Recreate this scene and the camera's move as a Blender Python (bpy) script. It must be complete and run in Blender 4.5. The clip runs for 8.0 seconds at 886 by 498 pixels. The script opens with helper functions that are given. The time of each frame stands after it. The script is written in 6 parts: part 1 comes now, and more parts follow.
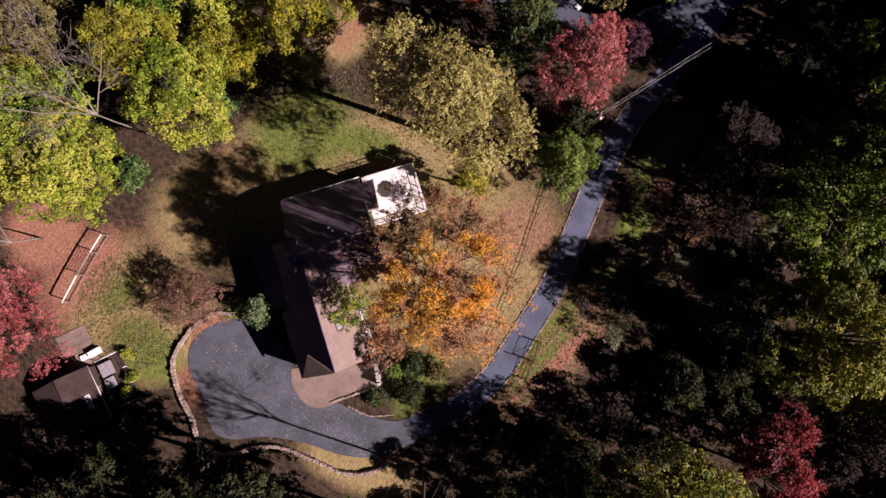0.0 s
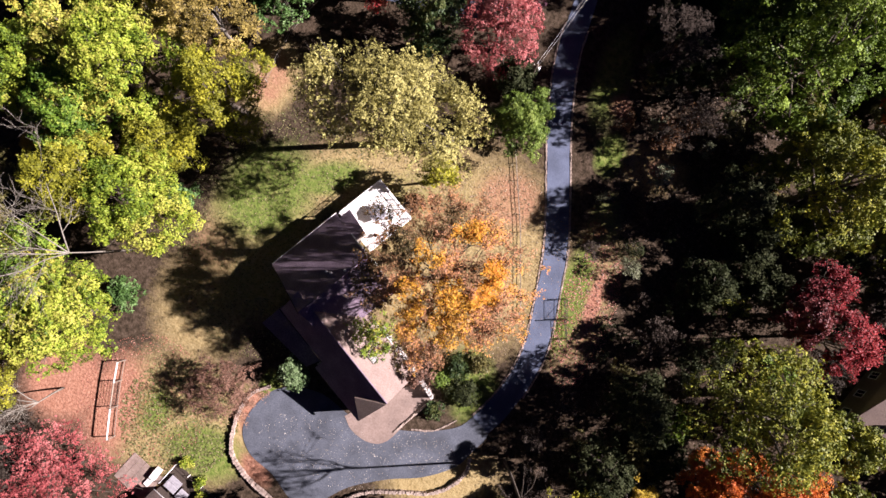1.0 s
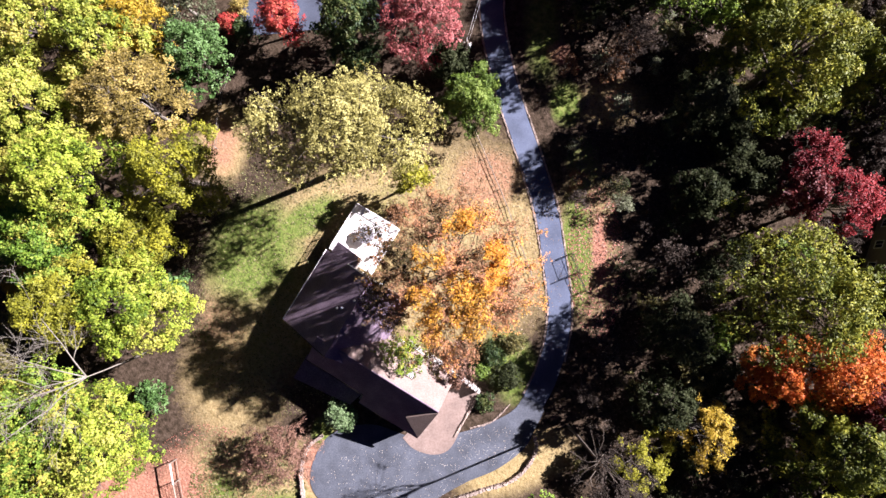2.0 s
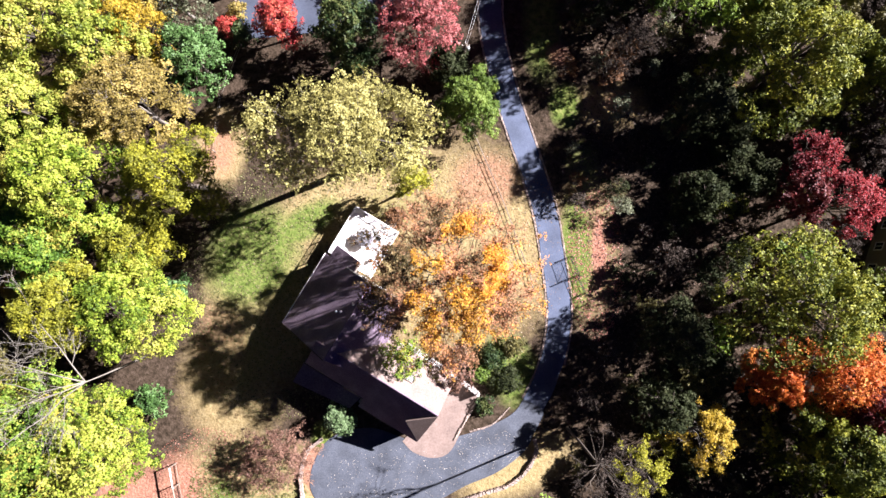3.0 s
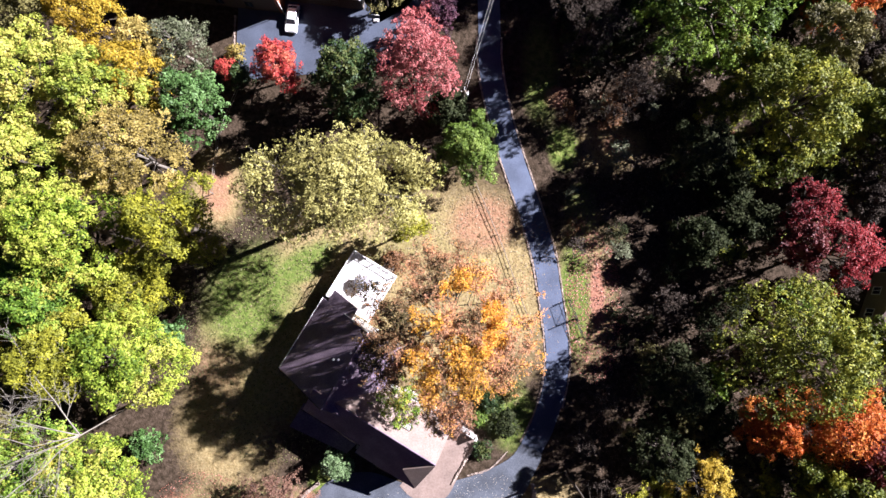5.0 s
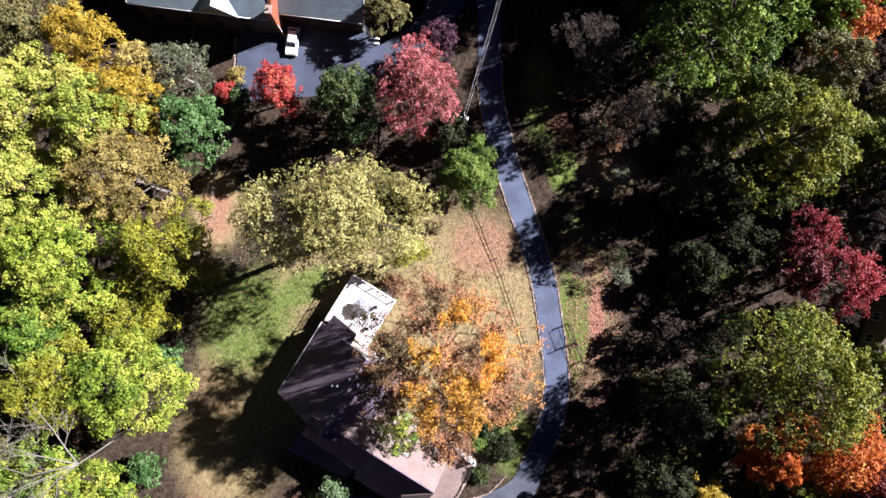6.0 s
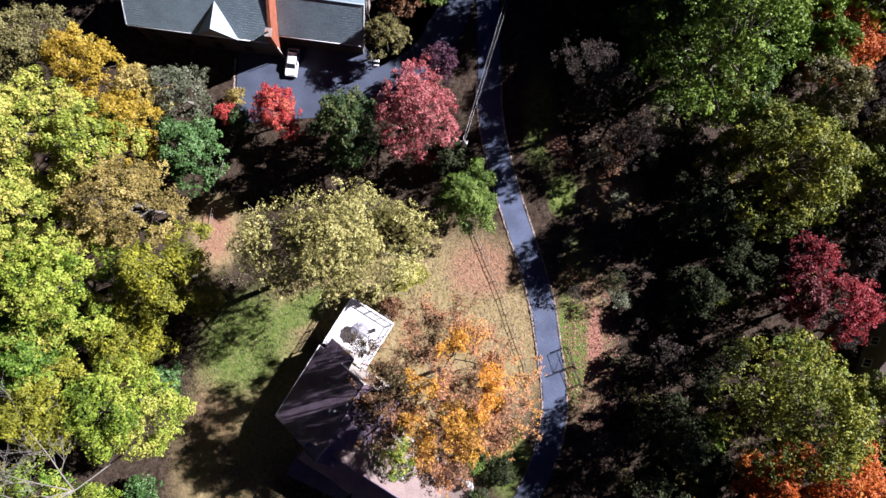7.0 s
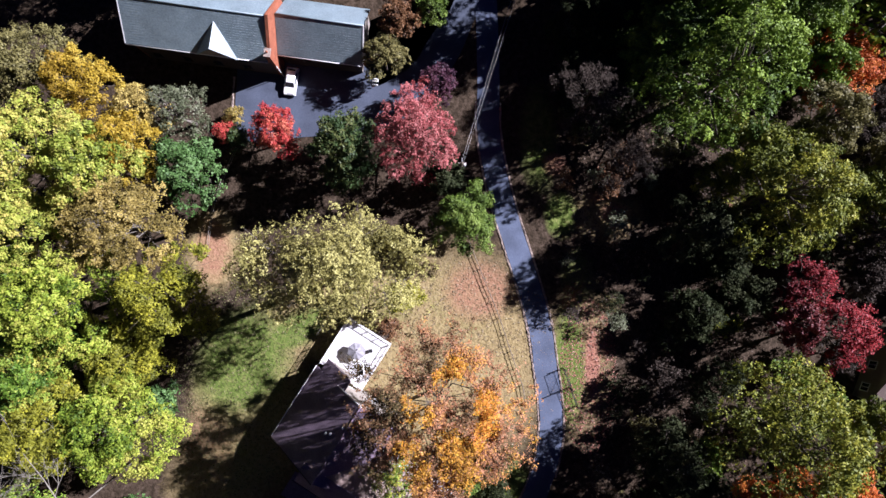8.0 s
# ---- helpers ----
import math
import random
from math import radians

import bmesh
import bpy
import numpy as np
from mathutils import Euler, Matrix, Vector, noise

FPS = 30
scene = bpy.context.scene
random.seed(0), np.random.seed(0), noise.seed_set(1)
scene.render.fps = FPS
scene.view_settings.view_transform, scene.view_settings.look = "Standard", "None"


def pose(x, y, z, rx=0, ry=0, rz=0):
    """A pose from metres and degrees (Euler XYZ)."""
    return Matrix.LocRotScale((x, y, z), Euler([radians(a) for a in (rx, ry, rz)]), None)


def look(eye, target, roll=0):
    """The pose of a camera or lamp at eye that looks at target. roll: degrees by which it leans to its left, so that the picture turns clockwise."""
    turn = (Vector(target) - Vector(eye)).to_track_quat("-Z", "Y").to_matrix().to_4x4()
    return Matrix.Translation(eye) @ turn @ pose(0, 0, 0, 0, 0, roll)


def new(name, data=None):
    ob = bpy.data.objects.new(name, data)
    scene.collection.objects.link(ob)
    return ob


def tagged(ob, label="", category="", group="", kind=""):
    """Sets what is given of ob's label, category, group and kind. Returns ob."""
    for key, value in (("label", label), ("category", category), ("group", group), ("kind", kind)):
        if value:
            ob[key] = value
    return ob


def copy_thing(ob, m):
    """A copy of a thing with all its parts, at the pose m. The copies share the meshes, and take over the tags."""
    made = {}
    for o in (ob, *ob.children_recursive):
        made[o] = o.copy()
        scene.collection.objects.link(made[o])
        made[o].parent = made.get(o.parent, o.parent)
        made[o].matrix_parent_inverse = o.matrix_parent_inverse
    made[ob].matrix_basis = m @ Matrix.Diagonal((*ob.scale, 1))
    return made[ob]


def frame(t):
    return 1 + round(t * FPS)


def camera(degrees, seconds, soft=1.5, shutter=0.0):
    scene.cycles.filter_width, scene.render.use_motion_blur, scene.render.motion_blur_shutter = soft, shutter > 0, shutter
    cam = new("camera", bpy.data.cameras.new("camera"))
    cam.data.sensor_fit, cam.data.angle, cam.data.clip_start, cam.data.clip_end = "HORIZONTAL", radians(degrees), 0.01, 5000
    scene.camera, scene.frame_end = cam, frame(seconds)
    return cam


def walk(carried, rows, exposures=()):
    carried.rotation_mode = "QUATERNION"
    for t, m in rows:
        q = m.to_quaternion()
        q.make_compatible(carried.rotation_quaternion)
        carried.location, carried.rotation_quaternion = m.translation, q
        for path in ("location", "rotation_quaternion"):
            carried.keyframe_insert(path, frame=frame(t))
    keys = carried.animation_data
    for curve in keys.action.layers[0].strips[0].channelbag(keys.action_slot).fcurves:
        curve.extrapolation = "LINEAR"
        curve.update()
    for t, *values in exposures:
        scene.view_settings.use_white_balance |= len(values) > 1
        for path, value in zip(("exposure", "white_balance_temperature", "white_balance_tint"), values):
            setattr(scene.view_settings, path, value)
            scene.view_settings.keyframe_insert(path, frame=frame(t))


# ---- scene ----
cam = camera(76.0, 8.0, soft=1.5)
# seconds, x, y, z, rx, ry, rz
ROWS = [
    (0.0, 0.07, -0.91, 88.1, 2.01, -2.00, 40.50),
    (0.5, -0.06, -0.66, 88.1, 2.23, -1.51, 25.56),
    (1.0, -0.07, -0.61, 88.1, 2.34, -1.34, 18.73),
    (1.5, -0.16, -0.55, 88.0, 2.46, -1.02, 8.87),
    (1.7, -0.19, -0.52, 88.0, 2.45, -0.90, 1.40),
    (2.1, -0.17, -0.50, 87.95, 2.44, -0.90, -0.85),
    (2.8, -0.05, -0.25, 87.9, 2.42, -0.88, -0.97),
    (3.0, 0.00, 0.00, 87.87, 2.42, -0.86, -0.97),
    (3.5, -0.05, 1.06, 87.81, 2.52, -1.00, -0.95),
    (4.0, -0.01, 2.51, 87.81, 2.71, -1.03, -0.90),
    (4.5, -0.08, 4.24, 87.85, 2.76, -1.14, -0.85),
    (6.0, 0.18, 9.50, 88.0, 2.90, -1.10, -0.54),
    (6.5, 0.19, 11.14, 88.03, 2.96, -1.20, -0.40),
    (7.0, 0.27, 12.67, 88.12, 3.08, -1.20, -0.22),
    (7.5, 0.45, 14.18, 88.13, 3.12, -1.25, 0.00),
    (8.0, 0.61, 15.62, 88.15, 3.18, -1.23, 0.20),
]
EXPOSURES = [(0.0, 0.81, 7050, 40), (0.5, 1.29, 6800, 34), (1.0, 1.66, 6550, 28), (1.5, 1.89, 6300, 28), (3.0, 2.20, 6150, 22), (3.5, 2.23, 6060, 22), (4.5, 2.14, 5990, 22), (6.0, 1.73, 5910, 22), (8.0, 1.47, 5720, 25)]
walk(cam, [(t, pose(x, y, z, rx, ry, rz)) for t, x, y, z, rx, ry, rz in ROWS], EXPOSURES)

# ---- light ----
SUN_AZ = radians(21.5)
SUN_EL = radians(34)
world = bpy.data.worlds.new("sky")
scene.world = world
world.use_nodes = True
wn = world.node_tree.nodes
sky = wn.new("ShaderNodeTexSky")
sky.sky_type = 'NISHITA'
sky.sun_disc = False
sky.dust_density = 0.2
sky.ozone_density = 10.0
sky.sun_elevation = SUN_EL
sky.sun_rotation = math.pi / 2 - SUN_AZ
wn["Background"].inputs["Strength"].default_value = 0.0024
deep = wn.new("ShaderNodeHueSaturation")
deep.inputs["Saturation"].default_value = 3.0
world.node_tree.links.new(sky.outputs[0], deep.inputs["Color"])
clear = wn.new("ShaderNodeMix")
clear.data_type, clear.blend_type = 'RGBA', 'MULTIPLY'
clear.inputs[0].default_value = 1.0
clear.inputs[7].default_value = (0.75, 0.52, 1.9, 1)
world.node_tree.links.new(deep.outputs[0], clear.inputs[6])
world.node_tree.links.new(clear.outputs[2], wn["Background"].inputs[0])
sun_data = bpy.data.lights.new("sun", 'SUN')
sun_data.energy = 5.0
sun_data.angle = radians(0.53)
sun_data.color = (1.0, 0.975, 0.935)
sun = new("sun", sun_data)
sun_dir = Vector((math.cos(SUN_AZ) * math.cos(SUN_EL), math.sin(SUN_AZ) * math.cos(SUN_EL), math.sin(SUN_EL)))
sun.matrix_world = look(sun_dir * 200, (0, 0, 0))


# ---- materials ----
def shade(name, stops, scale=1.0, detail=6.0, rough=0.8, bump=0.0, bump_scale=None, spec=0.3, metal=0.0,
          stain=0.0, stain_scale=0.12, stretch=(1, 1, 1), per_piece=0.0):
    """Noise-coloured surface: stops are colours from low to high noise, with large stains and bump."""
    m = bpy.data.materials.new(name)
    m.use_nodes = True
    t = m.node_tree
    b = t.nodes["Principled BSDF"]
    co = t.nodes.new("ShaderNodeTexCoord")
    mp = t.nodes.new("ShaderNodeMapping")
    mp.inputs["Scale"].default_value = stretch
    t.links.new(co.outputs["Object"], mp.inputs["Vector"])
    n = t.nodes.new("ShaderNodeTexNoise")
    n.inputs["Scale"].default_value = scale
    n.inputs["Detail"].default_value = detail
    n.inputs["Roughness"].default_value = 0.65
    t.links.new(mp.outputs[0], n.inputs["Vector"])
    r = t.nodes.new("ShaderNodeValToRGB")
    lo, hi = 0.3, 0.7
    while len(r.color_ramp.elements) < len(stops):
        r.color_ramp.elements.new(0.5)
    for i, c in enumerate(stops):
        r.color_ramp.elements[i].position = lo + (hi - lo) * i / max(1, len(stops) - 1)
        r.color_ramp.elements[i].color = (*c, 1)
    t.links.new(n.outputs["Fac"], r.inputs[0])
    out = r.outputs[0]
    if stain:
        n2 = t.nodes.new("ShaderNodeTexNoise")
        n2.inputs["Scale"].default_value = stain_scale
        n2.inputs["Detail"].default_value = 4
        t.links.new(co.outputs["Object"], n2.inputs["Vector"])
        mr = t.nodes.new("ShaderNodeMapRange")
        mr.inputs[1].default_value, mr.inputs[2].default_value = 0.35, 0.65
        mr.inputs[3].default_value, mr.inputs[4].default_value = 1 - stain, 1 + stain * 0.5
        t.links.new(n2.outputs["Fac"], mr.inputs[0])
        hs = t.nodes.new("ShaderNodeHueSaturation")
        t.links.new(mr.outputs[0], hs.inputs["Value"])
        t.links.new(out, hs.inputs["Color"])
        out = hs.outputs[0]
    if per_piece:
        oi = t.nodes.new("ShaderNodeObjectInfo")
        mr = t.nodes.new("ShaderNodeMapRange")
        mr.inputs[3].default_value, mr.inputs[4].default_value = 1 - per_piece, 1 + per_piece
        t.links.new(oi.outputs["Random"], mr.inputs[0])
        hs = t.nodes.new("ShaderNodeHueSaturation")
        t.links.new(mr.outputs[0], hs.inputs["Value"])
        t.links.new(out, hs.inputs["Color"])
        out = hs.outputs[0]
    t.links.new(out, b.inputs["Base Color"])
    b.inputs["Roughness"].default_value = rough
    b.inputs["Metallic"].default_value = metal
    b.inputs["Specular IOR Level"].default_value = spec
    if bump:
        n3 = t.nodes.new("ShaderNodeTexNoise")
        n3.inputs["Scale"].default_value = bump_scale or scale * 3
        n3.inputs["Detail"].default_value = 5
        t.links.new(mp.outputs[0], n3.inputs["Vector"])
        bp = t.nodes.new("ShaderNodeBump")
        bp.inputs["Strength"].default_value = bump
        bp.inputs["Distance"].default_value = 0.08
        t.links.new(n3.outputs["Fac"], bp.inputs["Height"])
        t.links.new(bp.outputs[0], b.inputs["Normal"])
    return m


def leaf_material(name, *stops, through_light=0.08, by_leaf=0.30, gloss=0.2):
    """Leaves: colour by clump (tint attribute) and by leaf (island), some light passing through."""
    m = bpy.data.materials.new(name)
    m.use_nodes = True
    t = m.node_tree
    b = t.nodes["Principled BSDF"]
    at = t.nodes.new("ShaderNodeAttribute")
    at.attribute_name = "tint"
    ge = t.nodes.new("ShaderNodeNewGeometry")
    mx = t.nodes.new("ShaderNodeMix")
    mx.inputs[0].default_value = by_leaf
    t.links.new(at.outputs["Fac"], mx.inputs[2])
    t.links.new(ge.outputs["Random Per Island"], mx.inputs[3])
    r = t.nodes.new("ShaderNodeValToRGB")
    while len(r.color_ramp.elements) < len(stops):
        r.color_ramp.elements.new(0.5)
    for i, c in enumerate(stops):
        r.color_ramp.elements[i].position = 0.12 + 0.76 * i / (len(stops) - 1)
        r.color_ramp.elements[i].color = (*c, 1)
    t.links.new(mx.outputs[0], r.inputs[0])
    t.links.new(r.outputs[0], b.inputs["Base Color"])
    b.inputs["Roughness"].default_value = 0.55
    b.inputs["Specular IOR Level"].default_value = gloss
    tr = t.nodes.new("ShaderNodeBsdfTranslucent")
    t.links.new(r.outputs[0], tr.inputs["Color"])
    ms = t.nodes.new("ShaderNodeMixShader")
    ms.inputs[0].default_value = through_light
    t.links.new(b.outputs[0], ms.inputs[1])
    t.links.new(tr.outputs[0], ms.inputs[2])
    t.links.new(ms.outputs[0], t.nodes["Material Output"].inputs[0])
    return m


LEAF = {
    "orange": leaf_material("leaves_orange", (0.060, 0.055, 0.018), (0.200, 0.120, 0.055), (0.430, 0.190, 0.098), (0.540, 0.300, 0.024), (0.560, 0.185, 0.026), by_leaf=0.22),
    "cream": leaf_material("leaves_cream", (0.092, 0.086, 0.028), (0.300, 0.270, 0.076), (0.510, 0.472, 0.168), through_light=0.18),
    "green": leaf_material("leaves_green", (0.046, 0.080, 0.012), (0.104, 0.165, 0.024), (0.185, 0.250, 0.048)),
    "pink": leaf_material("leaves_pink", (0.193, 0.031, 0.032), (0.330, 0.079, 0.076), (0.413, 0.152, 0.139)),
    "red": leaf_material("leaves_red", (0.253, 0.017, 0.022), (0.396, 0.050, 0.039), (0.451, 0.138, 0.077)),
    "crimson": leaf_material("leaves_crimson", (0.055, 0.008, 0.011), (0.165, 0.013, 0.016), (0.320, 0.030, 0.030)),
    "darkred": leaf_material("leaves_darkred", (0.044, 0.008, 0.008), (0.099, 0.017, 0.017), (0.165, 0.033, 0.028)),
    "fire": leaf_material("leaves_fire", (0.315, 0.055, 0.011), (0.515, 0.131, 0.019), (0.586, 0.234, 0.039)),
    "darkgreen": leaf_material("leaves_darkgreen", (0.017, 0.033, 0.011), (0.033, 0.061, 0.017), (0.088, 0.099, 0.028)),
    "bluegreen": leaf_material("leaves_bluegreen", (0.028, 0.063, 0.014), (0.061, 0.127, 0.030), (0.127, 0.215, 0.072)),
    "greygreen": leaf_material("leaves_greygreen", (0.066, 0.077, 0.039), (0.121, 0.132, 0.072), (0.198, 0.204, 0.132)),
    "softgreen": leaf_material("leaves_softgreen", (0.044, 0.077, 0.028), (0.088, 0.143, 0.055), (0.165, 0.231, 0.110)),
    "straw": leaf_material("leaves_straw", (0.113, 0.088, 0.023), (0.300, 0.230, 0.060), (0.564, 0.443, 0.133), through_light=0.25),
    "olive": leaf_material("leaves_olive", (0.061, 0.055, 0.019), (0.121, 0.109, 0.036), (0.206, 0.182, 0.061)),
    "olivegold": leaf_material("leaves_olivegold", (0.093, 0.104, 0.014), (0.214, 0.216, 0.020), (0.384, 0.364, 0.031), through_light=0.25),
    "brown": leaf_material("leaves_brown", (0.077, 0.039, 0.017), (0.138, 0.066, 0.028), (0.209, 0.110, 0.050)),
    "purple": leaf_material("leaves_purple", (0.028, 0.011, 0.022), (0.061, 0.022, 0.039), (0.121, 0.050, 0.066)),
    "russet": leaf_material("leaves_russet", (0.060, 0.030, 0.022), (0.150, 0.078, 0.052), (0.255, 0.146, 0.098)),
    "gold": leaf_material("leaves_gold", (0.222, 0.142, 0.016), (0.370, 0.254, 0.020), (0.457, 0.341, 0.051), through_light=0.25),
    "yellowgreen": leaf_material("leaves_yellowgreen", (0.060, 0.090, 0.012), (0.201, 0.255, 0.028), (0.374, 0.400, 0.068), (0.444, 0.372, 0.085), through_light=0.25),
    "lime": leaf_material("leaves_lime", (0.054, 0.099, 0.012), (0.179, 0.255, 0.022), (0.342, 0.395, 0.048), (0.411, 0.390, 0.079), through_light=0.25),
    "leafgreen": leaf_material("leaves_leafgreen", (0.044, 0.095, 0.012), (0.119, 0.214, 0.022), (0.249, 0.327, 0.045), (0.402, 0.338, 0.056), through_light=0.25),
    "forest": leaf_material("leaves_forest", (0.034, 0.066, 0.008), (0.096, 0.158, 0.016), (0.205, 0.293, 0.032)),
    "forestolive": leaf_material("leaves_forestolive", (0.046, 0.063, 0.008), (0.131, 0.153, 0.017), (0.305, 0.296, 0.029)),
    "bare": leaf_material("leaves_bare", (0.028, 0.022, 0.017), (0.048, 0.037, 0.030), (0.075, 0.060, 0.048), gloss=0.04),
    # near-black green: the shade these plants stand in is put into the colour
    "shade": leaf_material("leaves_shade_dark", (0.018, 0.024, 0.010), (0.034, 0.042, 0.018), (0.064, 0.070, 0.034), gloss=0.04),
}
BARK = shade("bark", [(0.039, 0.030, 0.025), (0.088, 0.072, 0.055), (0.132, 0.110, 0.088)], scale=6, rough=0.95, bump=0.6, stretch=(1, 1, 0.2))
GREY_BARK = shade("grey_bark", [(0.110, 0.094, 0.077), (0.176, 0.154, 0.127), (0.242, 0.215, 0.182)], scale=5, rough=0.95, bump=0.4, stretch=(1, 1, 0.3))
PALE_BARK = shade("pale_bark", [(0.125, 0.108, 0.084), (0.195, 0.174, 0.142), (0.260, 0.238, 0.200)], scale=3, rough=0.9, bump=0.3)
ASPHALT = shade("asphalt", [(0.063, 0.077, 0.119), (0.087, 0.106, 0.155), (0.116, 0.137, 0.191)], scale=9, rough=0.92, bump=0.25, stain=0.25, stain_scale=0.25)
COURT_ASPHALT = shade("court_asphalt", [(0.044, 0.053, 0.078), (0.060, 0.072, 0.101), (0.079, 0.092, 0.124)], scale=7, rough=0.9, bump=0.2, stain=0.2, stain_scale=0.25)
OLD_ASPHALT = shade("old_asphalt", [(0.052, 0.059, 0.075), (0.077, 0.086, 0.105), (0.105, 0.116, 0.135)], scale=5, rough=0.95, bump=0.3, stain=0.3, stain_scale=0.3)
CONCRETE = shade("pink_concrete", [(0.165, 0.118, 0.099), (0.209, 0.154, 0.129), (0.248, 0.187, 0.160)], scale=3, rough=0.9, bump=0.15, stain=0.18, stain_scale=0.4)
STONE = shade("pale_stone", [(0.190, 0.145, 0.118), (0.285, 0.222, 0.185), (0.370, 0.298, 0.252)], scale=2.5, rough=0.9, bump=0.5, per_piece=0.25)
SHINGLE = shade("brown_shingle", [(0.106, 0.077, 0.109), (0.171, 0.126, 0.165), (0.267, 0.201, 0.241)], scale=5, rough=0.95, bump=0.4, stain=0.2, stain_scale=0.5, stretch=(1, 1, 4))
SLATE = shade("teal_slate", [(0.130, 0.174, 0.192), (0.174, 0.226, 0.248), (0.229, 0.282, 0.298)], scale=4, rough=0.42, bump=0.25, spec=0.5, stain=0.15, stain_scale=0.4)
# shed shingles, darkened to hold the shade over the roof
SHADED_SHINGLE = shade("shaded_brown_shingle", [(0.030, 0.020, 0.018), (0.050, 0.034, 0.030), (0.075, 0.052, 0.045)], scale=5, rough=0.95, bump=0.4, stain=0.25, stain_scale=0.5)
BRICK = shade("red_brick", [(0.193, 0.055, 0.028), (0.275, 0.088, 0.044), (0.319, 0.121, 0.066)], scale=8, rough=0.9, bump=0.3, stain=0.2, stain_scale=0.7)
BEIGE = shade("beige_siding", [(0.231, 0.198, 0.165), (0.275, 0.242, 0.204), (0.308, 0.275, 0.237)], scale=3, rough=0.8, bump=0.1)
WHITEWASH = shade("whitewashed_stone", [(0.28, 0.255, 0.235), (0.38, 0.355, 0.33), (0.46, 0.44, 0.415)], scale=2.5, rough=0.9, bump=0.4, per_piece=0.2)
WHITE = shade("white_paint", [(0.70, 0.69, 0.66), (0.78, 0.77, 0.75), (0.83, 0.82, 0.80)], scale=4, rough=0.55, stain=0.08, stain_scale=0.8)
DECKING = shade("pale_decking", [(0.66, 0.64, 0.62), (0.74, 0.72, 0.70), (0.80, 0.78, 0.76)], scale=4, rough=0.7, stretch=(1, 8, 1), per_piece=0.05, stain=0.1)
WOOD = shade("weathered_wood", [(0.143, 0.110, 0.083), (0.209, 0.171, 0.132), (0.275, 0.231, 0.187)], scale=6, rough=0.9, bump=0.3, per_piece=0.15)
DARKWOOD = shade("dark_wood", [(0.028, 0.019, 0.017), (0.050, 0.036, 0.028), (0.072, 0.055, 0.044)], scale=6, rough=0.85, bump=0.3)
IRON = shade("black_iron", [(0.02, 0.02, 0.022), (0.035, 0.035, 0.04)], scale=8, rough=0.5, metal=0.3)
GALV = shade("pale_metal", [(0.5, 0.5, 0.5), (0.62, 0.62, 0.62)], scale=6, rough=0.4, metal=0.6)
CARPAINT = shade("white_car_paint", [(0.78, 0.78, 0.78), (0.82, 0.82, 0.82)], scale=2, rough=0.25, spec=0.5)
RUBBER = shade("black_rubber", [(0.02, 0.02, 0.02), (0.035, 0.035, 0.035)], scale=10, rough=0.8)
TAILLAMP = shade("red_lamp_lens", [(0.35, 0.01, 0.01), (0.4, 0.02, 0.02)], scale=4, rough=0.2)


def glass_material():
    m = bpy.data.materials.new("dark_glass")
    m.use_nodes = True
    b = m.node_tree.nodes["Principled BSDF"]
    b.inputs["Base Color"].default_value = (0.02, 0.025, 0.03, 1)
    b.inputs["Roughness"].default_value = 0.06
    b.inputs["Specular IOR Level"].default_value = 0.6
    return m


GLASS = glass_material()


